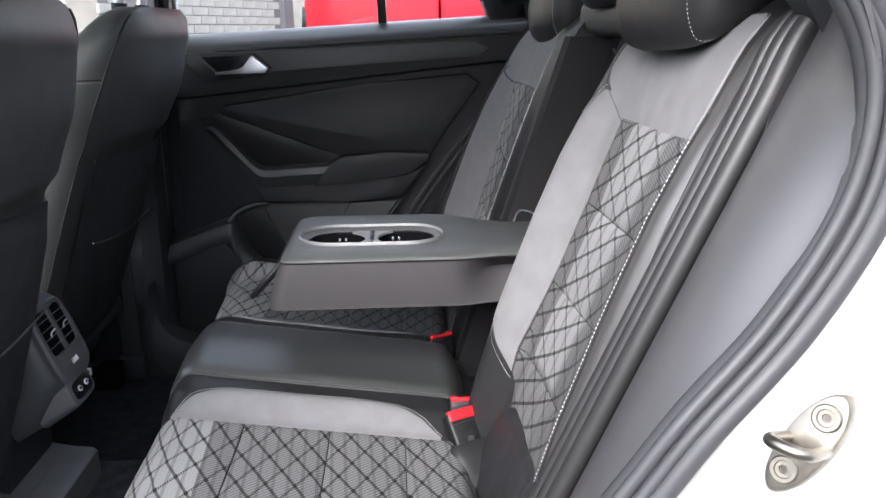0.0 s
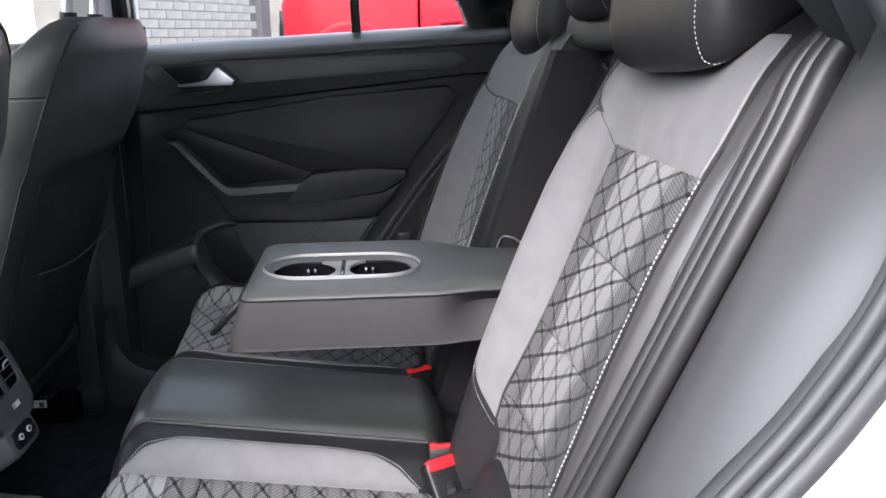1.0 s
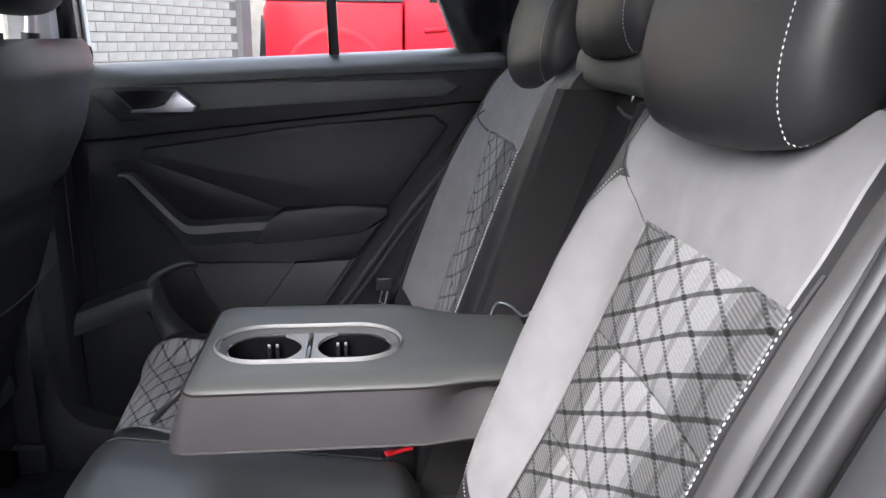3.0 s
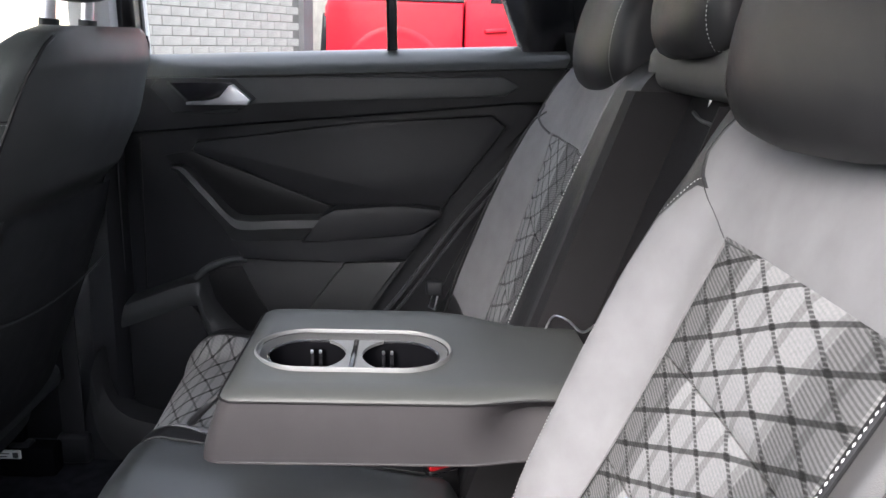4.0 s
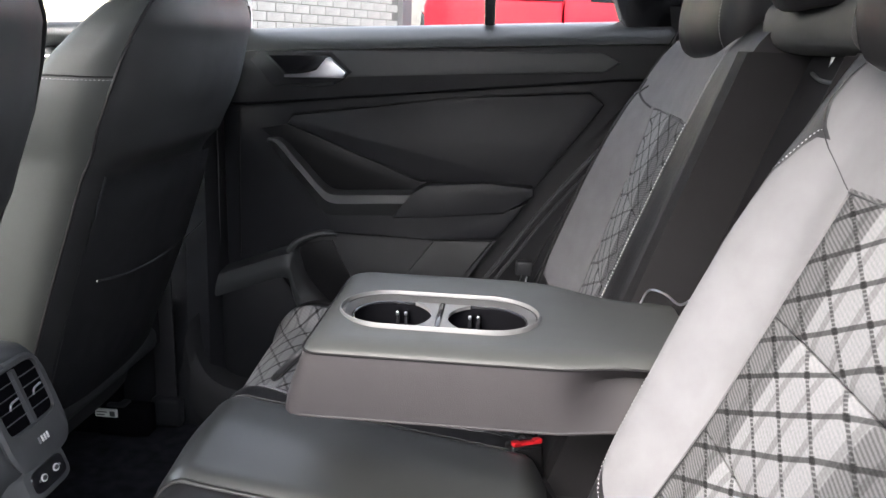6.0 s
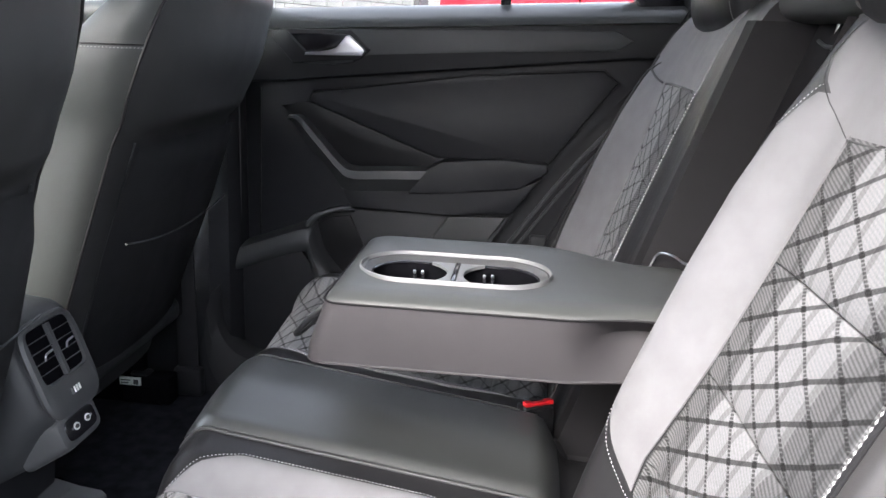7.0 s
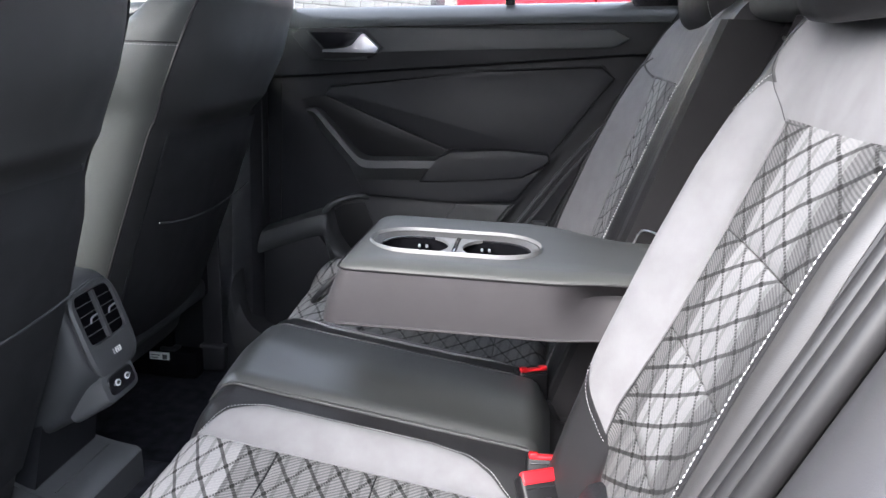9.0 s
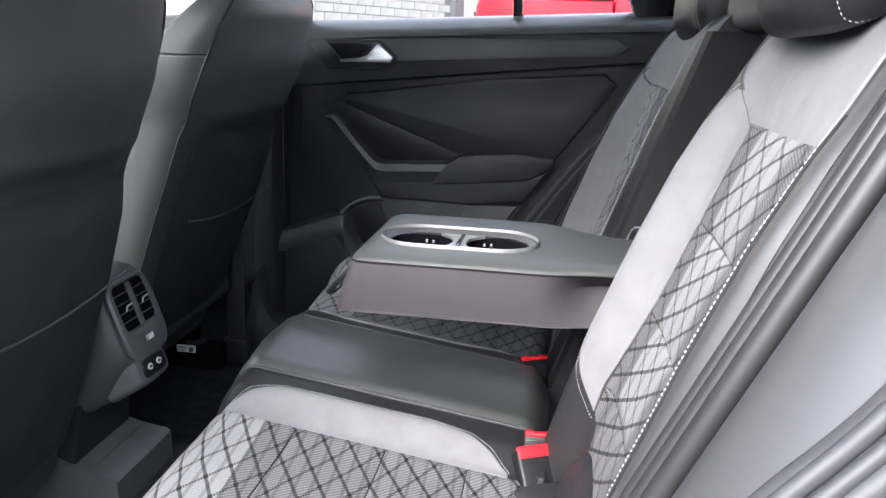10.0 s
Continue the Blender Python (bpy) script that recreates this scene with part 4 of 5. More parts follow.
# waisted bridge between the two cups
for s in (-1, 1):
    pts = [(s * 0.003, -0.0405), (s * 0.003, 0.0405)]
    arc = [(s * (0.0565 - 0.0475 * math.cos(t)), 0.0475 * math.sin(t)) for t in [radians(58 - 116 * k / 20) for k in range(21)]]
    outline = pts + arc
    bm = bmesh.new()
    up = [bm.verts.new((x, RY + y, AZ + 0.003)) for x, y in outline]
    dn = [bm.verts.new((x, RY + y, AZ - 0.001)) for x, y in outline]
    bm.faces.new(up)
    bm.faces.new(dn[::-1])
    for i in range(len(outline)):
        j = (i + 1) % len(outline)
        bm.faces.new((up[i], up[j], dn[j], dn[i]))
    part("bridge", bm, SATIN, cups, "silver bridge plate between the cups", False)
    for k in (-1, 1):
        gx = (-0.0455 if s < 0 else 0.0365) + k * 0.0048
        part("grip_clip", box(gx - 0.0024, gx + 0.0024, RY + 0.028, RY + 0.041, AZ - 0.030, AZ - 0.006, 0.0015), GLOSS, cups, "small black grip clip")
        part("clip_tip", box(gx - 0.0016, gx + 0.0016, RY + 0.0265, RY + 0.0285, AZ - 0.009, AZ - 0.0045, 0.0007), CHROME, cups, "bright clip tip")
        part("clip_tip", box(gx - 0.0026, gx + 0.0026, RY + 0.0260, RY + 0.0285, AZ - 0.0305, AZ - 0.0275, 0.0007), CHROME, cups, "bright clip tip")
part("divider", box(-0.0022, 0.0022, RY - 0.0405, RY + 0.0405, AZ - 0.045, AZ + 0.0045, 0.001), GLOSS, cups, "thin black divider")
loop = smooth_line([(-0.134, 1.262, 0.728), (-0.160, 1.249, 0.703), (-0.182, 1.262, 0.677), (-0.187, 1.276, 0.669), (-0.183, 1.290, 0.669), (-0.166, 1.296, 0.686), (-0.134, 1.286, 0.718)], 6)
part("pull_loop", tube(loop, 0.0040, 8), PLASTIC, arm, "black cord pull loop")

# ---- belt buckles ----
def buckle(x, y, z, yaw, tilt, deep, label):
    """deep: how far the red button reaches down the face."""
    ob = thing("seat_belt_buckle", x, y, z - 0.07, label, "buckle", "seat belt buckles")
    m = pose(x, y, z, tilt, 0, yaw)

    def add(name, bm, mat, text=""):
        bmesh.ops.transform(bm, matrix=m, verts=bm.verts)
        return part(name, bm, mat, ob, text)

    add("housing", box(-0.0235, 0.0235, -0.012, 0.012, -0.085, -0.002, 0.005, 3), BUCKLE, "black plastic housing")
    bm = box(-0.021, 0.021, -0.0135, -0.003, -deep, 0.0005, 0.0022, 3)
    add("button", bm, RED, "bright red release button")
    for s in (-1, 1) if deep < 0.01 else ():
        add("button_ear", box(s * 0.0155 - 0.0055, s * 0.0155 + 0.0055, -0.0135, -0.003, -0.004, 0.0025, 0.0014, 3), RED, "raised red corner")
    add("boot", loft([[(0.031 * k * math.copysign(abs(math.cos(t)) ** 0.6, math.cos(t)), 0.021 * k * math.copysign(abs(math.sin(t)) ** 0.6, math.sin(t)), z) for t in [2 * math.pi * q / 28 for q in range(28)]] for k, z in ((0.80, -0.054), (0.95, -0.048), (1.12, -0.049), (1.30, -0.056), (1.45, -0.072), (1.5, -0.11))]), LEATHER, "black leather boot")
    add("slot", box(-0.020, 0.020, -0.0025, 0.002, -0.01, 0.0, 0.0005), GLOSS, "black tongue slot")
    add("groove", box(-0.019, 0.019, -0.0128, -0.010, -deep - 0.006, -deep - 0.004, 0.0005), GLOSS, "fine groove")
    return ob


buckle(0.117, 1.122, 0.540, 26, -42, 0.015, "black belt buckle with red button standing by the cushion")
buckle(0.130, 1.154, 0.547, 4, -14, 0.005, "second black belt buckle with red strip behind the first")
buckle(0.106, 1.402, 0.547, 26, -8, 0.004, "black belt buckle with thin red strip under the armrest")

# the far belt that hangs beside the seat
fb = thing("rear_seat_belt", 0.10, 1.855, 0.62, "black rear seat belt with steel tongue hanging beside the backrest", "seat belt")
for off in (0, 0.016):
    run = smooth_line([(0.105 + off, 1.842, 0.63), (0.16 + off, 1.838, 0.75), (0.25 + off, 1.832, 0.93), (0.34 + off, 1.82, 1.10)], 6)
    rings = [[(p.x - 0.002, p.y - 0.004, p.z), (p.x + 0.004, p.y + 0.022, p.z), (p.x + 0.006, p.y + 0.022, p.z), (p.x, p.y - 0.004, p.z)] for p in run]
    part("webbing", loft(rings), WEBBING, fb)
part("tongue_grip", box(0.088, 0.120, 1.832, 1.850, 0.640, 0.668, 0.005, 3), PLASTIC, fb, "black plastic tongue grip")
part("tongue", tube([(0.100, 1.838, 0.642), (0.094, 1.836, 0.618), (0.104, 1.832, 0.614), (0.110, 1.834, 0.640)], 0.0018, 6), CHROME, fb, "steel tongue loop")

# ---- trim between the seats and the door openings ----
def side_trim(sgn, name, label):
    ob = thing(name, 0.25, CY + sgn * 0.62, 0.50, label, "car trim")
    e = 0.565

    def edge_x(z):
        return 0.276 + (z - 0.855) * 0.45

    def seal_x(z):
        return line(z, (0.55, 0.097), (0.737, 0.206), (0.799, 0.249), (0.873, 0.303), (0.95, 0.340), (1.009, 0.351), (1.054, 0.341), (1.12, 0.31))

    rings = []
    for k in range(40):
        z = 0.42 + 0.70 * k / 39
        xa, xb = edge_x(z), seal_x(z)
        row = []
        for i in range(15):
            t = i / 14
            bulge = 0.022 * math.sin(math.pi * min(1, t * 1.05)) * ramp(z, (0.6, 0.6), (0.9, 1.0), (1.08, 0.3))
            row.append((xa + (xb - xa) * t ** 1.3 - bulge, CY + sgn * (e + 0.118 * t), z))
        row += [(xb + 0.09, CY + sgn * (e + 0.118), z), (xa + 0.12, CY + sgn * e, z)]
        rings.append(row)
    part("panel", loft(rings), TRIM if sgn < 0 else PLASTIC, ob, "smooth satin grey plastic panel" if sgn < 0 else "")
    # soft ribs between the seat and the panel
    for n, (off, dy, r) in enumerate(((0.004, 0.551, 0.010), (0.010, 0.541, 0.008), (0.014, 0.532, 0.007))):
        run = smooth_line([(edge_x(z) - off, CY + sgn * dy, z) for z in (0.44, 0.60, 0.75, 0.90, 1.0, 1.06)] + [(edge_x(1.09) + 0.02, CY + sgn * (dy + 0.006), 1.10)], 6)
        part("rib", tube(run, r, 10), RIB if sgn < 0 else RUBBER, ob, "soft black sealing rib")
    return ob


side_trim(-1, "side_trim", "satin grey plastic side trim beside the rear seat at the open door")
side_trim(1, "side_trim", "dark plastic side trim between the rear seat and the closed door")

# door seal round the open doorway
SEAL = [(-0.10, 0.600, 0.40), (0.02, 0.600, 0.50), (0.10, 0.600, 0.620), (0.185, 0.600, 0.735), (0.228, 0.600, 0.797), (0.285, 0.600, 0.870), (0.326, 0.600, 0.945), (0.340, 0.602, 1.005), (0.335, 0.606, 1.054), (0.312, 0.612, 1.10), (0.26, 0.622, 1.18), (0.14, 0.64, 1.32)]
seal = thing("weather_seal", 0.2, 0.60, 0.4, "black rubber weather seal round the open doorway", "door seal")
sp = smooth_line(SEAL, 8)
nx, nz = 0.84, -0.54


def beside(d, depth):
    return [(p.x + nx * d, p.y + depth, p.z + nz * d * 0.8) for p in sp]


part("carrier", tube(beside(0.010, 0.002), 0.0055, 10), RUBBER, seal, "rubber carrier strip")
part("bulb", tube(beside(0.0195, -0.004), 0.0048, 10), RUBBER, seal, "hollow rubber bulb")
part("lip", tube(beside(0.0305, -0.006), 0.0082, 12), RUBBER, seal, "outer rubber lip")
part("base", tube(beside(0.020, 0.012), 0.014, 10), RUBBER, seal, "flat rubber base")

# white painted door jamb and quarter panel
body = thing("body_panel", 0.5, 0.52, 0.3, "white painted car body at the rear door jamb", "car body")
rings = []
for p in sp:
    prof = ((0.016, 0.022), (0.030, 0.012), (0.050, 0.001), (0.066, -0.013), (0.082, -0.032), (0.100, -0.055), (0.13, -0.082), (0.17, -0.11), (0.24, -0.15), (0.36, -0.16), (0.60, -0.16), (0.62, -0.10))
    rings.append([(p.x + nx * a, p.y + b, p.z + nz * a * 0.75) for a, b in prof])
part("jamb", loft([r[:7] for r in rings], closed=False), WHITE, body, "glossy white painted jamb")
part("outer_panel", loft([r[6:] for r in rings], closed=False), WHITE, body, "white outer quarter panel")

striker = thing("door_striker", 0.315, 0.57, 0.79, "worn steel door striker loop on an oval bolted plate", "door striker")
sm = look((0.309, 0.564, 0.7955), (0.309 - 0.69, 0.564 - 0.64, 0.7955 + 0.33)) @ pose(0, 0, 0, 0, 0, 24)
bm = bmesh.new()
outline = [(0.0155 * math.copysign(abs(math.cos(t)) ** 1.15, math.cos(t)), 0.041 * math.copysign(abs(math.sin(t)) ** 0.9, math.sin(t))) for t in [2 * math.pi * k / 40 for k in range(40)]]
loft([[(x * f, y * f, z) for x, y in outline] for f, z in ((1.0, 0.012), (1.0, -0.002), (0.96, -0.0045), (0.9, -0.005))], bm=bm)
bmesh.ops.transform(bm, matrix=sm, verts=bm.verts)
part("plate", bm, STEEL, striker, "bare steel plate")
for yy in (-0.0225, 0.0225):
    bm = bmesh.new()
    loft([[(math.cos(t) * r, yy + math.sin(t) * r, z) for t in [2 * math.pi * k / 24 for k in range(24)]] for r, z in ((0.0095, -0.004), (0.0095, -0.007), (0.0085, -0.008), (0.006, -0.008), (0.0055, -0.0065), (0.003, -0.0065), (0.0028, -0.005))], bm=bm)
    bmesh.ops.transform(bm, matrix=sm, verts=bm.verts)
    part("bolt", bm, STEEL, striker, "round steel bolt head")
bm = tube([sm @ Vector(p) for p in smooth_line([(-0.012, 0.004, -0.003), (-0.012, 0.004, -0.036), (-0.006, 0.002, -0.046), (0.006, -0.002, -0.046), (0.012, -0.004, -0.036), (0.012, -0.004, -0.003)], 6)], 0.0042, 10)
part("loop", bm, STEEL, striker, "bright steel loop")

# seat hinge cover near the buckles
hinge = thing("hinge_cover", 0.17, 1.07, 0.46, "smooth black plastic cover at the foot of the backrest", "car trim")
rings = []
for k in range(31):
    y = 1.064 - 0.294 * k / 30
    top = ramp(y, (0.770, 0.645), (0.80, 0.622), (0.935, 0.597), (1.018, 0.592), (1.050, 0.582), (1.064, 0.555))

    def front(z, out):
        return (min(back_point(CY - y, z, -1)[0], back_x(z)) - out, y, z)

    rings.append([front(top - 0.004, -0.04), front(top, 0.004), front(top - 0.004, 0.011), front(top - 0.014, 0.014), front(top - 0.05, 0.016), front(top - 0.09, 0.018), front(0.44, 0.022), front(0.44, -0.04)])
part("cover", loft(rings), PLASTIC, hinge, "smooth black flap")
part("clip", box(0.128, 0.140, 1.078, 1.104, 0.470, 0.525, 0.004), PLASTIC, hinge, "dark plastic clip")


# ---- front seats ----
def front_seat(sgn, shift, label):
    ob = thing("front_seat", -0.60, CY + sgn * 0.33, 0.28, label, "car seat", "front seats")
    mid_y = 0.322

    def rear_x(z):
        return -0.403 + (z - 0.995) * (0.36 if sgn > 0 else 0.29) + shift

    def ring(z):
        w = line(z, (0.44, 0.190), (0.60, 0.206), (0.80, 0.214), (0.885, 0.218), (0.925, 0.230), (0.97, 0.233), (1.02, 0.228), (1.055, 0.217), (1.080, 0.197), (1.095, 0.170), (1.104, 0.130))
        if sgn < 0:
            w = max(w, line(z, (0.44, 0.210), (0.60, 0.222), (0.80, 0.228), (0.925, 0.230), (1.0, 0.0)))
        depth = line(z, (0.44, 0.22), (0.70, 0.21), (0.90, 0.175), (0.985, 0.138), (1.05, 0.092), (1.104, 0.055))
        hump = ramp(z, (0.858, -0.010), (0.898, 0.018), (0.97, 0.026), (1.05, 0.016), (1.104, -0.006))
        pts = []
        for i in range(64):
            t = 2 * math.pi * i / 64
            c, s = math.cos(t), math.sin(t)
            px = math.copysign(abs(c) ** 0.5, c)
            py = math.copysign(abs(s) ** 0.42, s)
            x = rear_x(z) - depth / 2 + px * depth / 2
            if c > 0:
                x += hump * (1 - abs(py) ** 3) + 0.012 * (1 - py * py)
            else:
                x += 0.035 * (1 - py * py)
            pts.append((x, CY + sgn * (mid_y + py * w), z))
        return pts

    zs = [0.42 + 0.01 * k for k in range(40)] + [0.82 + 0.006 * k for k in range(46)] + [1.0945, 1.098, 1.101, 1.1035]
    part("back_cover", loft([ring(z) for z in zs]), LEATHER_BACK, ob, "black leather seat back")
    # the paler flanks
    for s, lo, hi in ((1, 10, 28), (-1, 36, 54)):
        rows = []
        for k in range(60):
            z = 0.46 + 0.635 * k / 59
            rows.append([(x - 0.0004, y + sgn * s * 0.0022, z) for x, y, z in ring(z)[lo:hi + 1]])
        part("side_panel", loft(rows, closed=False), LEATHER_GREY, ob, "grey leather flank")
    for i in (10, 54):
        part("piping", tube([Vector(ring(z)[i]) + Vector((0.001, sgn * (0.0015 if i == 10 else -0.0015), 0)) for z in [0.50 + 0.01 * k for k in range(60)]], 0.0024, 6), LEATHER, ob, "black piping")
    for s, lo, hi in ((1, 10, 28), (-1, 36, 55)):
        part("stitching", stitches([Vector(p) + Vector((0, sgn * s * 0.0035, 0)) for p in ring(0.988)[lo:hi]], 0.0048, 0.003, 0.0007), THREAD, ob, "white stitching")
        part("seam", tube([Vector(p) + Vector((0, sgn * s * 0.0022, 0)) for p in ring(0.9915)[lo:hi]], 0.0012, 6), LEATHER, ob, "black seam")
    for i in (6, 58):
        part("edge_seam", tube([Vector(ring(z)[i]) + Vector((0.0012, 0, 0)) for z in [0.50 + 0.01 * k for k in range(37)]], 0.0016, 6), PLASTIC_GREY, ob, "grey edge seam")
    # lower shell with the map pocket
    rows = []
    for k in range(34):
        z = 0.47 + 0.385 * k / 33
        w = line(z, (0.47, 0.160), (0.70, 0.190), (0.80, 0.188), (0.855, 0.170))
        row = []
        for i in range(25):
            t = -1 + 2 * i / 24
            lift = 0.016 * (1 - abs(t) ** 3) * ramp(z, (0.47, 0.5), (0.55, 1), (0.80, 0.8), (0.855, 0.15))
            row.append((rear_x(z) + 0.002 + lift, CY + sgn * (mid_y + t * w), z))
        rows.append(row)
    part("back_panel", loft(rows, closed=False), PLASTIC_DARK, ob, "black fabric seat back panel with map pocket")
    edge = []
    for k in range(30):
        t = -0.95 + 1.9 * k / 29
        z = 0.712 + 0.0 * t + 0.022 * (t * t) - 0.012
        edge.append((rear_x(z) + 0.0265 + 0.004 * (1 - t * t), CY + sgn * (mid_y + t * 0.192), z))
    part("pocket_edge", tube(edge, 0.0016, 6), PLASTIC_GREY, ob, "grey edge of the map pocket")
    # seat base, rails, hinge
    rows = []
    for k in range(17):
        x = -1.15 + 0.56 * k / 16
        zt = line(x, (-1.15, 0.60), (-0.70, 0.56), (-0.53, 0.53))
        rows.append([(x + shift, CY + sgn * (mid_y - 0.24), 0.46), (x + shift, CY + sgn * (mid_y - 0.25), zt - 0.03), (x + shift, CY + sgn * (mid_y - 0.21), zt), (x + shift, CY + sgn * (mid_y + 0.21), zt), (x + shift, CY + sgn * (mid_y + 0.25), zt - 0.03), (x + shift, CY + sgn * (mid_y + 0.24), 0.46)])
    part("seat_pad", loft(rows), LEATHER, ob, "black leather seat cushion")
    for s in (-1, 1):
        part("rail", box(-1.10, -0.60, CY + sgn * (mid_y + s * 0.20) - 0.02, CY + sgn * (mid_y + s * 0.20) + 0.02, 0.28, 0.34, 0.006), WELL, ob, "dark seat rail")
        part("support", box(-1.0, -0.66, CY + sgn * (mid_y + s * 0.205) - 0.012, CY + sgn * (mid_y + s * 0.205) + 0.012, 0.335, 0.47, 0.006), WELL, ob)
    part("cross_bar", box(-0.625 + shift, -0.575 + shift, CY + sgn * (mid_y - 0.20), CY + sgn * (mid_y + 0.20), 0.462, 0.51, 0.018, 3), PLASTIC_GREY, ob, "dark lower edge of the seat back")
    for dy in (-0.063, 0.063):
        part("post", tube([(-0.430 + shift, CY + sgn * (mid_y + 0.006 + dy), 1.09), (-0.418 + shift, CY + sgn * (mid_y + 0.006 + dy), 1.19)], 0.0085, 12), CHROME, ob, "chrome headrest post")
        part("post_collar", tube([(-0.428 + shift, CY + sgn * (mid_y + 0.006 + dy), 1.10), (-0.427 + shift, CY + sgn * (mid_y + 0.006 + dy), 1.112)], 0.013, 14), PLASTIC, ob, "black post collar")
    rows = []
    for k in range(17):
        t = -1 + k / 8
        g = math.sqrt(max(0.02, 1 - abs(t) ** 3.2))
        rows.append([(-0.420 + shift + 0.055 * g * math.copysign(abs(math.cos(a)) ** 0.7, math.cos(a)), CY + sgn * (mid_y + 0.006) + t * 0.135, 1.220 + 0.085 * g * math.copysign(abs(math.sin(a)) ** 0.7, math.sin(a))) for a in [2 * math.pi * q / 28 for q in range(28)]])
    part("headrest", loft(rows), LEATHER, ob, "black leather headrest")
    return ob


front_seat(1, 0.0, "black leather front seat with chrome headrest posts by the closed door")
front_seat(-1, 0.032, "black leather front seat with map pocket beside the open doorway")

# ---- rear end of the centre console ----
con = thing("centre_console", -0.60, CY, 0.34, "charcoal centre console with rear air vents and sockets", "console")


KY = 1.240


def on_face(y, z, out=0.0):
    """A place on the console's rear face."""
    return (-0.479 - (z - 0.63) * 0.36 + out, KY + 0.83 * y, z + 0.010 + out * 0.33)


def face_ring(w, z0, z1, out, n=32, p=0.45):
    zc, h = (z0 + z1) / 2, (z1 - z0) / 2
    return [on_face(w * math.copysign(abs(math.cos(t)) ** p, math.cos(t)), zc + h * math.copysign(abs(math.sin(t)) ** p, math.sin(t)), out) for t in [2 * math.pi * k / n for k in range(n)]]


rings = []
for x_off, w, z0, z1 in ((-0.45, 0.098, 0.36, 0.665), (-0.20, 0.096, 0.42, 0.678), (-0.06, 0.090, 0.49, 0.682), (-0.014, 0.080, 0.540, 0.678), (-0.003, 0.073, 0.547, 0.673), (0.0, 0.068, 0.551, 0.668)):
    ring = face_ring(w, z0, z1, 0.0)
    rings.append([(x + x_off, y, z) for x, y, z in ring])
part("body", loft(rings), PLASTIC_GREY, con, "charcoal plastic body")
part("vent_frame", loft([face_ring(0.065, 0.553, 0.668, 0.0), face_ring(0.066, 0.552, 0.669, 0.004), face_ring(0.062, 0.556, 0.666, 0.007), face_ring(0.0525, 0.594, 0.661, 0.007, p=0.3), face_ring(0.051, 0.5955, 0.6595, 0.002, p=0.3)], True, True), HANDLE, con, "raised vent surround")
vent = part("vent", loft([face_ring(0.0505, 0.596, 0.659, 0.0035, p=0.25), face_ring(0.0500, 0.5965, 0.6585, 0.0040, p=0.25)]), WELL, con, "black air vent")
for s in (-1, 1):
    for k in range(4):
        z = 0.609 + 0.0125 * k
        edge = ((-0.0004, 0.0042), (0.0004, 0.0042), (0.0009, 0.0072), (0.0001, 0.0072))
        part("slat", loft([[on_face(s * w, z + dz, o) for dz, o in edge] for w in (0.005, 0.048)]), HANDLE, vent)
    bar = smooth_line([on_face(s * 0.026 - 0.008, 0.6225, 0.0085), on_face(s * 0.026 - 0.0075, 0.6265, 0.0100), on_face(s * 0.026 - 0.004, 0.6290, 0.0105), on_face(s * 0.026 + 0.010, 0.6300, 0.0105)], 4)
    part("vent_tab", tube(bar, 0.0013, 8), CHROME, vent, "bright bent slider tab")
part("vent_post", loft([[on_face(dy, z, o) for dy, o in ((-0.0045, 0.004), (0.0045, 0.004), (0.0035, 0.009), (-0.0035, 0.009))] for z in (0.5965, 0.6585)]), HANDLE, vent, "upright between the vents")
for k, dy in enumerate((-0.009, -0.002, 0.004, 0.010)):
    part("wheel_mark", loft([[on_face(dy + a, 0.5765 + b, 0.0075 + c) for a, b in ((-0.0014, -0.0035), (0.0014, -0.0035), (0.0014, 0.0035), (-0.0014, 0.0035))] for c in (0, 0.0012)]), PAPER if k else CHROME, con, "small white printed mark", False)


def pod_ring(*args):
    """A ring of the socket pod, which sits beside the middle of the face."""
    return [(x, y - 0.012, z) for x, y, z in face_ring(*args)]


usb = part("socket_pod", loft([pod_ring(0.056, 0.505, 0.556, -0.05), pod_ring(0.050, 0.516, 0.560, -0.006), pod_ring(0.046, 0.520, 0.559, 0.003), pod_ring(0.040, 0.524, 0.556, 0.005)]), HANDLE, con, "charcoal socket pod")
part("socket_face", loft([pod_ring(0.037, 0.5265, 0.553, 0.0045), pod_ring(0.035, 0.5275, 0.552, 0.0062)]), GLOSS, usb, "black socket face")
for dy in (-0.014, 0.014):
    part("socket", loft([[on_face(dy - 0.014 + 0.0065 * math.cos(t), 0.5400 + 0.0042 * math.sin(t), o) for t in [2 * math.pi * q / 16 for q in range(16)]] for o in (0.006, 0.0072)]), PAPER, usb, "small pale charging socket")
    part("socket_mark", loft([[on_face(dy - 0.014 + math.copysign(0.0095, dy) + a, 0.5400 + b, o) for a, b in ((-0.0016, -0.0013), (0.0016, -0.0013), (0.0016, 0.0013), (-0.0016, 0.0013))] for o in (0.006, 0.0068)]), SATIN, usb, "small grey printed mark", False)
    part("socket_hole", loft([[on_face(dy - 0.014 + 0.0046 * math.cos(t), 0.5400 + 0.0024 * math.sin(t), o) for t in [2 * math.pi * q / 16 for q in range(16)]] for o in (0.0072, 0.0077)]), INK, usb, "dark socket hole")
part("lower_body", loft([[(-0.95, KY - 0.085, 0.30), (-0.95, KY + 0.085, 0.30), (-0.95, KY + 0.085, 0.56), (-0.95, KY - 0.085, 0.56)], [(-0.560, KY - 0.078, 0.30), (-0.560, KY + 0.078, 0.30), (-0.520, KY + 0.066, 0.53), (-0.520, KY - 0.066, 0.53)]]), PLASTIC, con)
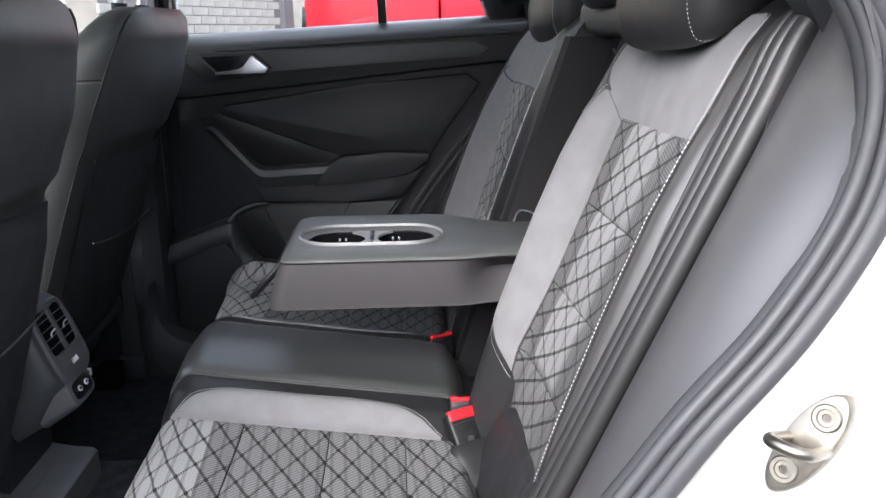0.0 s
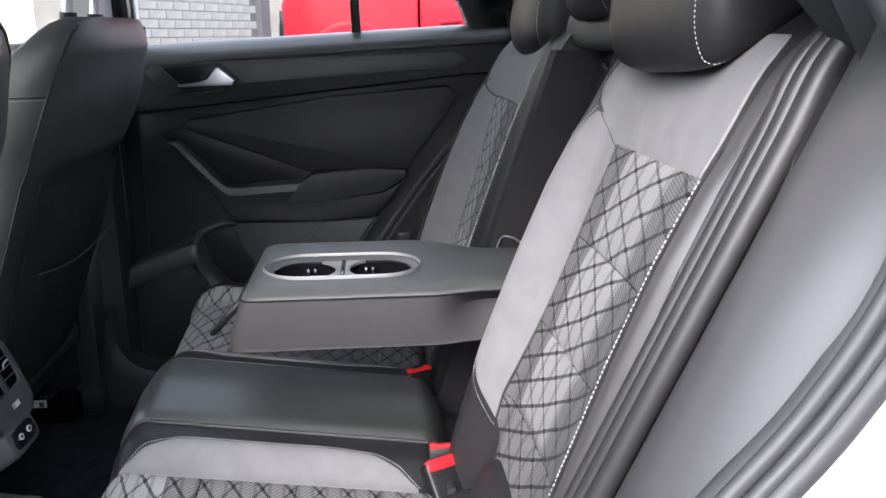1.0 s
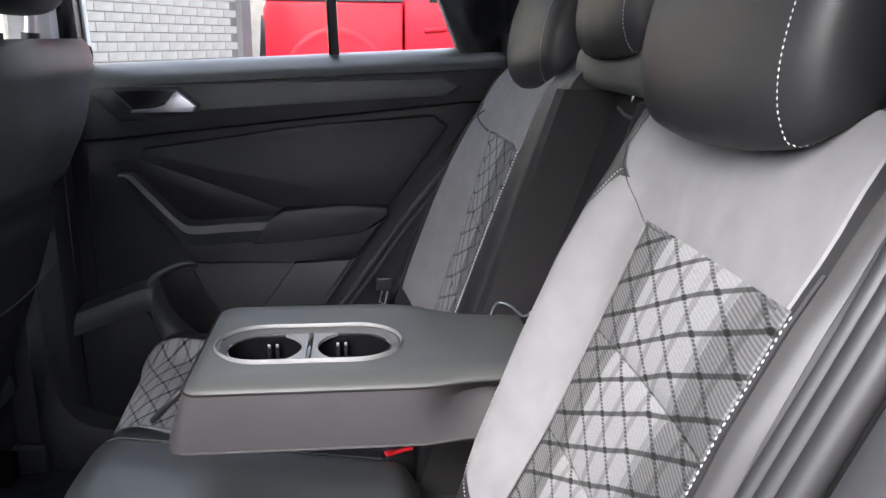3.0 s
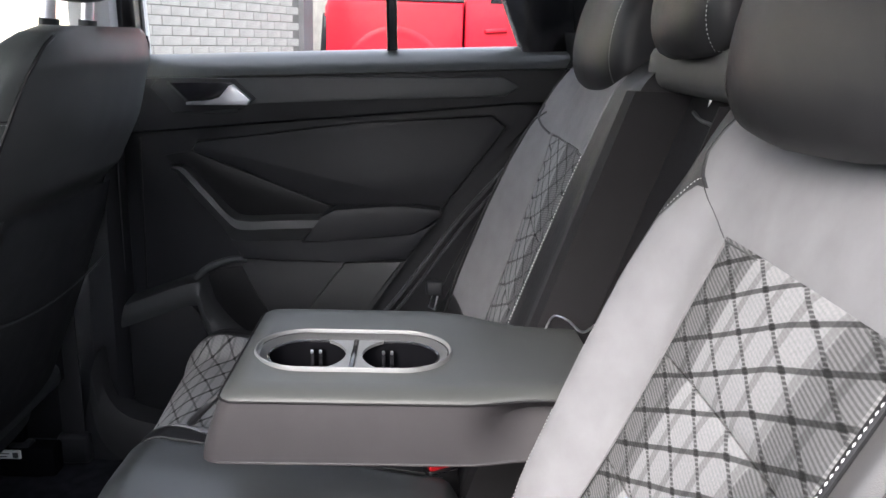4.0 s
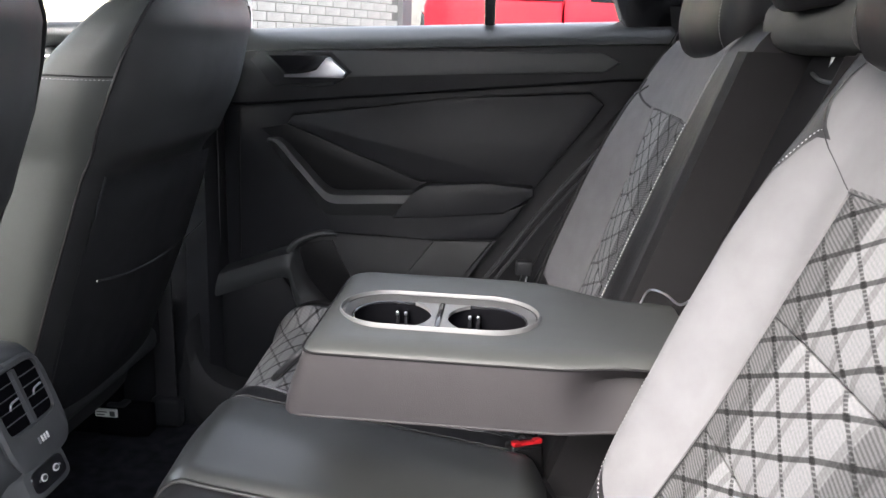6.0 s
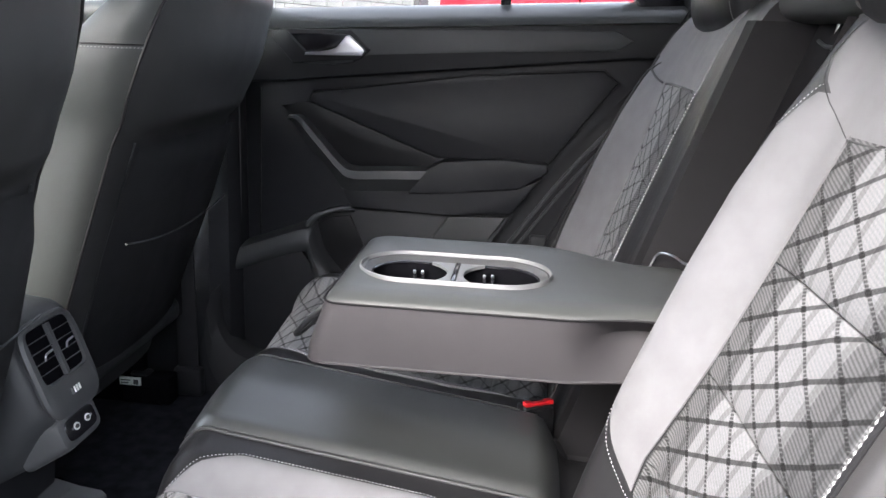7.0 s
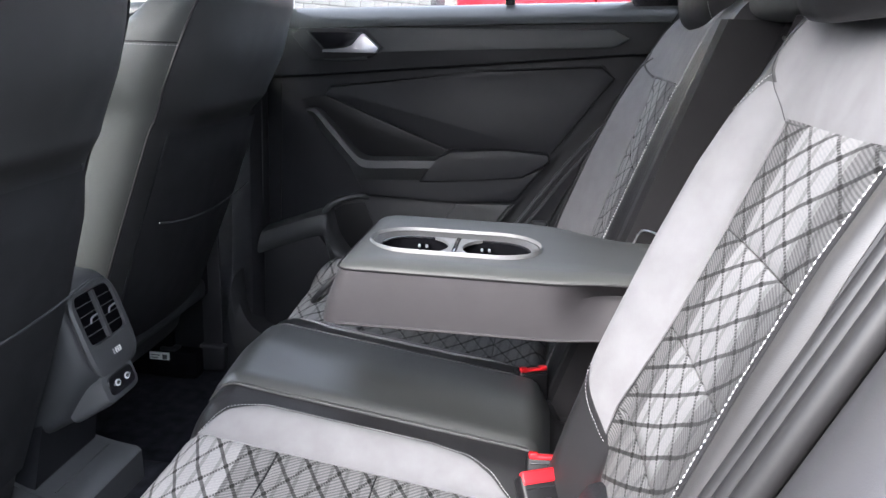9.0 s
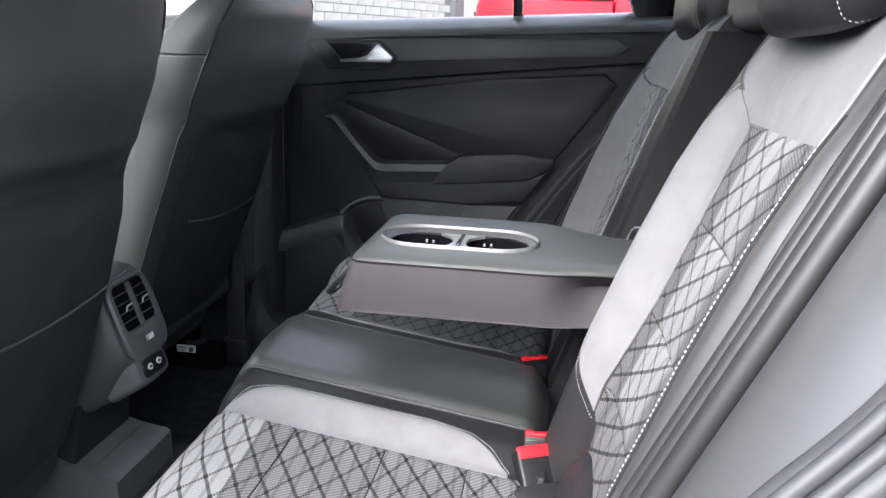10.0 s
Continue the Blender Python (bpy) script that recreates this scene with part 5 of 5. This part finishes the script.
# ribbed foot of the console
foot = part("foot", loft([[(-0.62, KY + y, 0.445), (-0.585, KY + y, 0.424), (-0.550, KY + y, 0.409), (-0.510, KY + y, 0.400), (-0.478, KY + y, 0.396), (-0.472, KY + y, 0.390), (-0.470, KY + y, 0.33), (-0.62, KY + y, 0.33)] for y in (-0.080, -0.05, 0.0, 0.05, 0.080)]), HANDLE, con, "ribbed charcoal console foot")
for x, z in ((-0.592, 0.4288), (-0.567, 0.4168), (-0.542, 0.4072), (-0.517, 0.4022)):
    part("rib", tube([(x, KY - 0.066, z), (x, KY + 0.066, z)], 0.0016, 6), HANDLE, foot)

# connector with its label under the front seat
plug = thing("seat_connector", -0.66, 1.80, 0.28, "black wiring connector with a white label on the floor", "connector")
part("block", box(-0.70, -0.62, 1.785, 1.84, 0.28, 0.318, 0.006, 3), WELL, plug)
part("cap", box(-0.685, -0.645, 1.79, 1.82, 0.316, 0.345, 0.006, 3), PLASTIC, plug)
lab = part("label", slab([(-0.700, 0.323), (-0.657, 0.323), (-0.657, 0.339), (-0.700, 0.339)], 1.783, 1.779, 0.0005), PAPER, plug, "small white printed label", False)
part("print_bar", slab([(-0.697, 0.3325), (-0.677, 0.3325), (-0.677, 0.3345), (-0.697, 0.3345)], 1.779, 1.7785), HANDLE, lab, "", False)
part("print_bar", slab([(-0.697, 0.3265), (-0.681, 0.3265), (-0.681, 0.3285), (-0.697, 0.3285)], 1.779, 1.7785), HANDLE, lab, "", False)
part("print_block", slab([(-0.671, 0.3250), (-0.661, 0.3250), (-0.661, 0.3355), (-0.671, 0.3355)], 1.779, 1.7785), HANDLE, lab, "", False)

# ---- outside ----
build = thing("workshop_wall", -1.5, 7.7, 0, "grey painted brick wall of a building across the yard", "building")
W0, W1 = Vector((-2.9, 4.36, 0)), Vector((-1.08, 8.80, 0))
along = (W1 - W0).normalized()
across = Vector((along.y, -along.x, 0))
span = (W1 - W0).length


def wall_box(s0, s1, z0, z1, front, depth):
    bm = bmesh.new()
    a, b = W0 + along * s0, W0 + along * s1
    corners = []
    for z in (z0, z1):
        corners += [bm.verts.new((*(p + across * d).to_2d(), z)) for p, d in ((a, front), (b, front), (b, front - depth), (a, front - depth))]
    v = corners
    for f in ((0, 1, 2, 3), (7, 6, 5, 4), (0, 4, 5, 1), (1, 5, 6, 2), (2, 6, 7, 3), (3, 7, 4, 0)):
        bm.faces.new([v[i] for i in f])
    return bm


part("core", wall_box(2.05, span, 0, 3.2, 0.0, 0.3), MORTAR, build, "mortar core", False)
part("corner_post", wall_box(span - 0.16, span + 0.02, 0, 3.2, 0.06, 0.1), GREY_PAINT, build, "dark grey painted corner post", False)
rear = thing("rear_wall", 1.5, 13, 0, "pale brick wall further behind", "building")
part("core", box(-6.0, 9.0, 13.0, 13.3, 0, 3.5), BRICK, rear, "", False)
pale = thing("pale_building", -7, 9, 0, "cream rendered building in bright daylight", "building")
part("wall", box(-16, -2.3, 9.5, 9.8, 0, 5.0), CREAM, pale, "", False)

# unseen wall, added to block low sky light through the open doorway
setting("yard_wall_near", box(-29.9, 6.0, -3.8, -3.5, 0, 2.1), ADDED_WALL, "unseen plain grey wall added behind the open door to cut low sky light", "wall", False)
# second unseen wall, added ahead to block the lowest sky at the windscreen
setting("yard_wall", box(-30.3, -30.0, -5.0, 7.5, 0, 3.0), ADDED_WALL, "unseen plain grey wall added far ahead of the car to cut low sky light", "wall", False)

truck = thing("pickup_truck", 0.3, 10.5, 0, "bright red parked pickup truck", "truck")
TX, TY = -1.03, 9.80


def truck_slab(pts, y0, y1, bevel=0.02):
    return slab([(TX + x, z) for x, z in pts], TY + y0, TY + y1, bevel, 3)


part("bed", truck_slab([(0.0, 0.62), (0.02, 1.40), (0.06, 1.50), (1.60, 1.50), (1.60, 0.50), (1.30, 0.50), (1.26, 0.78), (1.12, 0.90), (0.82, 0.93), (0.55, 0.88), (0.42, 0.62)], 1.75, 0.0, 0.03), TRUCK_RED, truck, "red load bed with dust")
arch = [(0.80 + 0.02 + 0.60 * math.cos(t), 0.62 + 0.60 * math.sin(t)) for t in [math.pi * k / 20 for k in range(21)]]
flare = [[(TX + x, TY - o, z) for x, z in [(0.82 + (x - 0.82) * f, 0.62 + (z - 0.62) * f) for x, z in arch]] for f, o in ((1.0, 0.0), (0.985, 0.004), (0.90, 0.005), (0.80, 0.003), (0.78, -0.1))]
part("wheel_arch", loft(flare, closed=False), TRUCK_RED, truck, "flared red wheel arch")
part("cab", truck_slab([(1.625, 0.45), (1.625, 1.52), (1.68, 1.92), (2.0, 1.98), (3.3, 1.95), (4.0, 1.50), (5.2, 1.38), (5.25, 0.5)], 1.73, 0.02, 0.03), TRUCK_RED, truck, "red cab")
part("window", truck_slab([(1.90, 1.50), (2.0, 1.86), (2.55, 1.88), (2.62, 1.50)], 0.05, 0.012, 0.004), GLOSS, truck, "dark side window")
part("window", truck_slab([(2.72, 1.50), (2.66, 1.88), (3.25, 1.86), (3.75, 1.50)], 0.05, 0.012, 0.004), GLOSS, truck, "dark side window")
part("door_seam", truck_slab([(2.655, 0.6), (2.672, 0.6), (2.672, 1.5), (2.655, 1.5)], 0.05, 0.016, 0.0), GLOSS, truck)
part("door_handle", truck_slab([(1.85, 1.17), (2.10, 1.19), (2.10, 1.235), (1.85, 1.215)], 0.02, -0.03, 0.015), TRUCK_RED, truck, "red door handle")
part("tail_light", truck_slab([(-0.045, 0.80), (0.035, 0.80), (0.035, 1.30), (-0.005, 1.34)], 0.25, -0.008, 0.01), GLOSS, truck, "dark red tail lamp")
part("rail", truck_slab([(0.05, 1.50), (1.60, 1.50), (1.60, 1.53), (0.05, 1.53)], 0.12, -0.005, 0.008), PLASTIC, truck, "black bed rail cap")
for x in (0.82, 4.2):
    wheel = part("wheel", loft([[(TX + x + r * math.cos(t), TY + d, 0.36 + r * math.sin(t)) for t in [2 * math.pi * k / 32 for k in range(32)]] for r, d in ((0.2, 0.03), (0.34, 0.03), (0.36, 0.06), (0.36, 0.25), (0.34, 0.28))]), RUBBER, truck, "black tyre")
    part("rim", loft([[(TX + x + r * math.cos(t), TY + d, 0.36 + r * math.sin(t)) for t in [2 * math.pi * k / 24 for k in range(24)]] for r, d in ((0.06, 0.015), (0.21, 0.025), (0.22, 0.06))]), STEEL, wheel, "steel rim")

# bricks of the near part of the wall, one by one, and the rest as one mesh
rng = random.Random(5)
turn = Matrix.Rotation(math.atan2(along.y, along.x), 4, "Z")
meshes = []
for length in (0.218, 0.108):
    me = bpy.data.meshes.new("brick")
    bm = box(0, length, -0.02, 0.006, 0, 0.069, 0.003, 1)
    bm.to_mesh(me)
    bm.free()
    me.materials.append(BRICK)
    meshes.append(me)
rest = bmesh.new()
for row in range(42):
    z = 0.006 + row * 0.075
    s = 2.05 + (0.1125 if row % 2 else 0.0)
    while s < span - 0.30:
        p = W0 + along * s
        m = Matrix.Translation((p.x, p.y, z)) @ turn @ Matrix.Translation((0, -0.0, 0)) @ Matrix.Diagonal((1, -1 if across.dot(turn @ Vector((0, 1, 0))) < 0 else 1, 1, 1))
        m = m @ pose(0, rng.uniform(-0.002, 0.002), 0, 0, 0, 0)
        if 11 <= row < 21 and 2.0 < s < span - 0.30:
            ob = new("brick", meshes[0])
            ob.parent = build
            ob.matrix_parent_inverse = build.matrix_world.inverted()
            ob.matrix_basis = m
        else:
            cs = [rest.verts.new(m @ Vector((x, y, zz))) for x in (0, 0.218) for y in (-0.02, 0.006) for zz in (0, 0.069)]
            for f in ((0, 1, 3, 2), (4, 6, 7, 5), (0, 4, 5, 1), (2, 3, 7, 6), (0, 2, 6, 4), (1, 5, 7, 3)):
                rest.faces.new([cs[i] for i in f])
        s += 0.225
tagged(part("brickwork", rest, BRICK, build, "", False), kind="stuff")
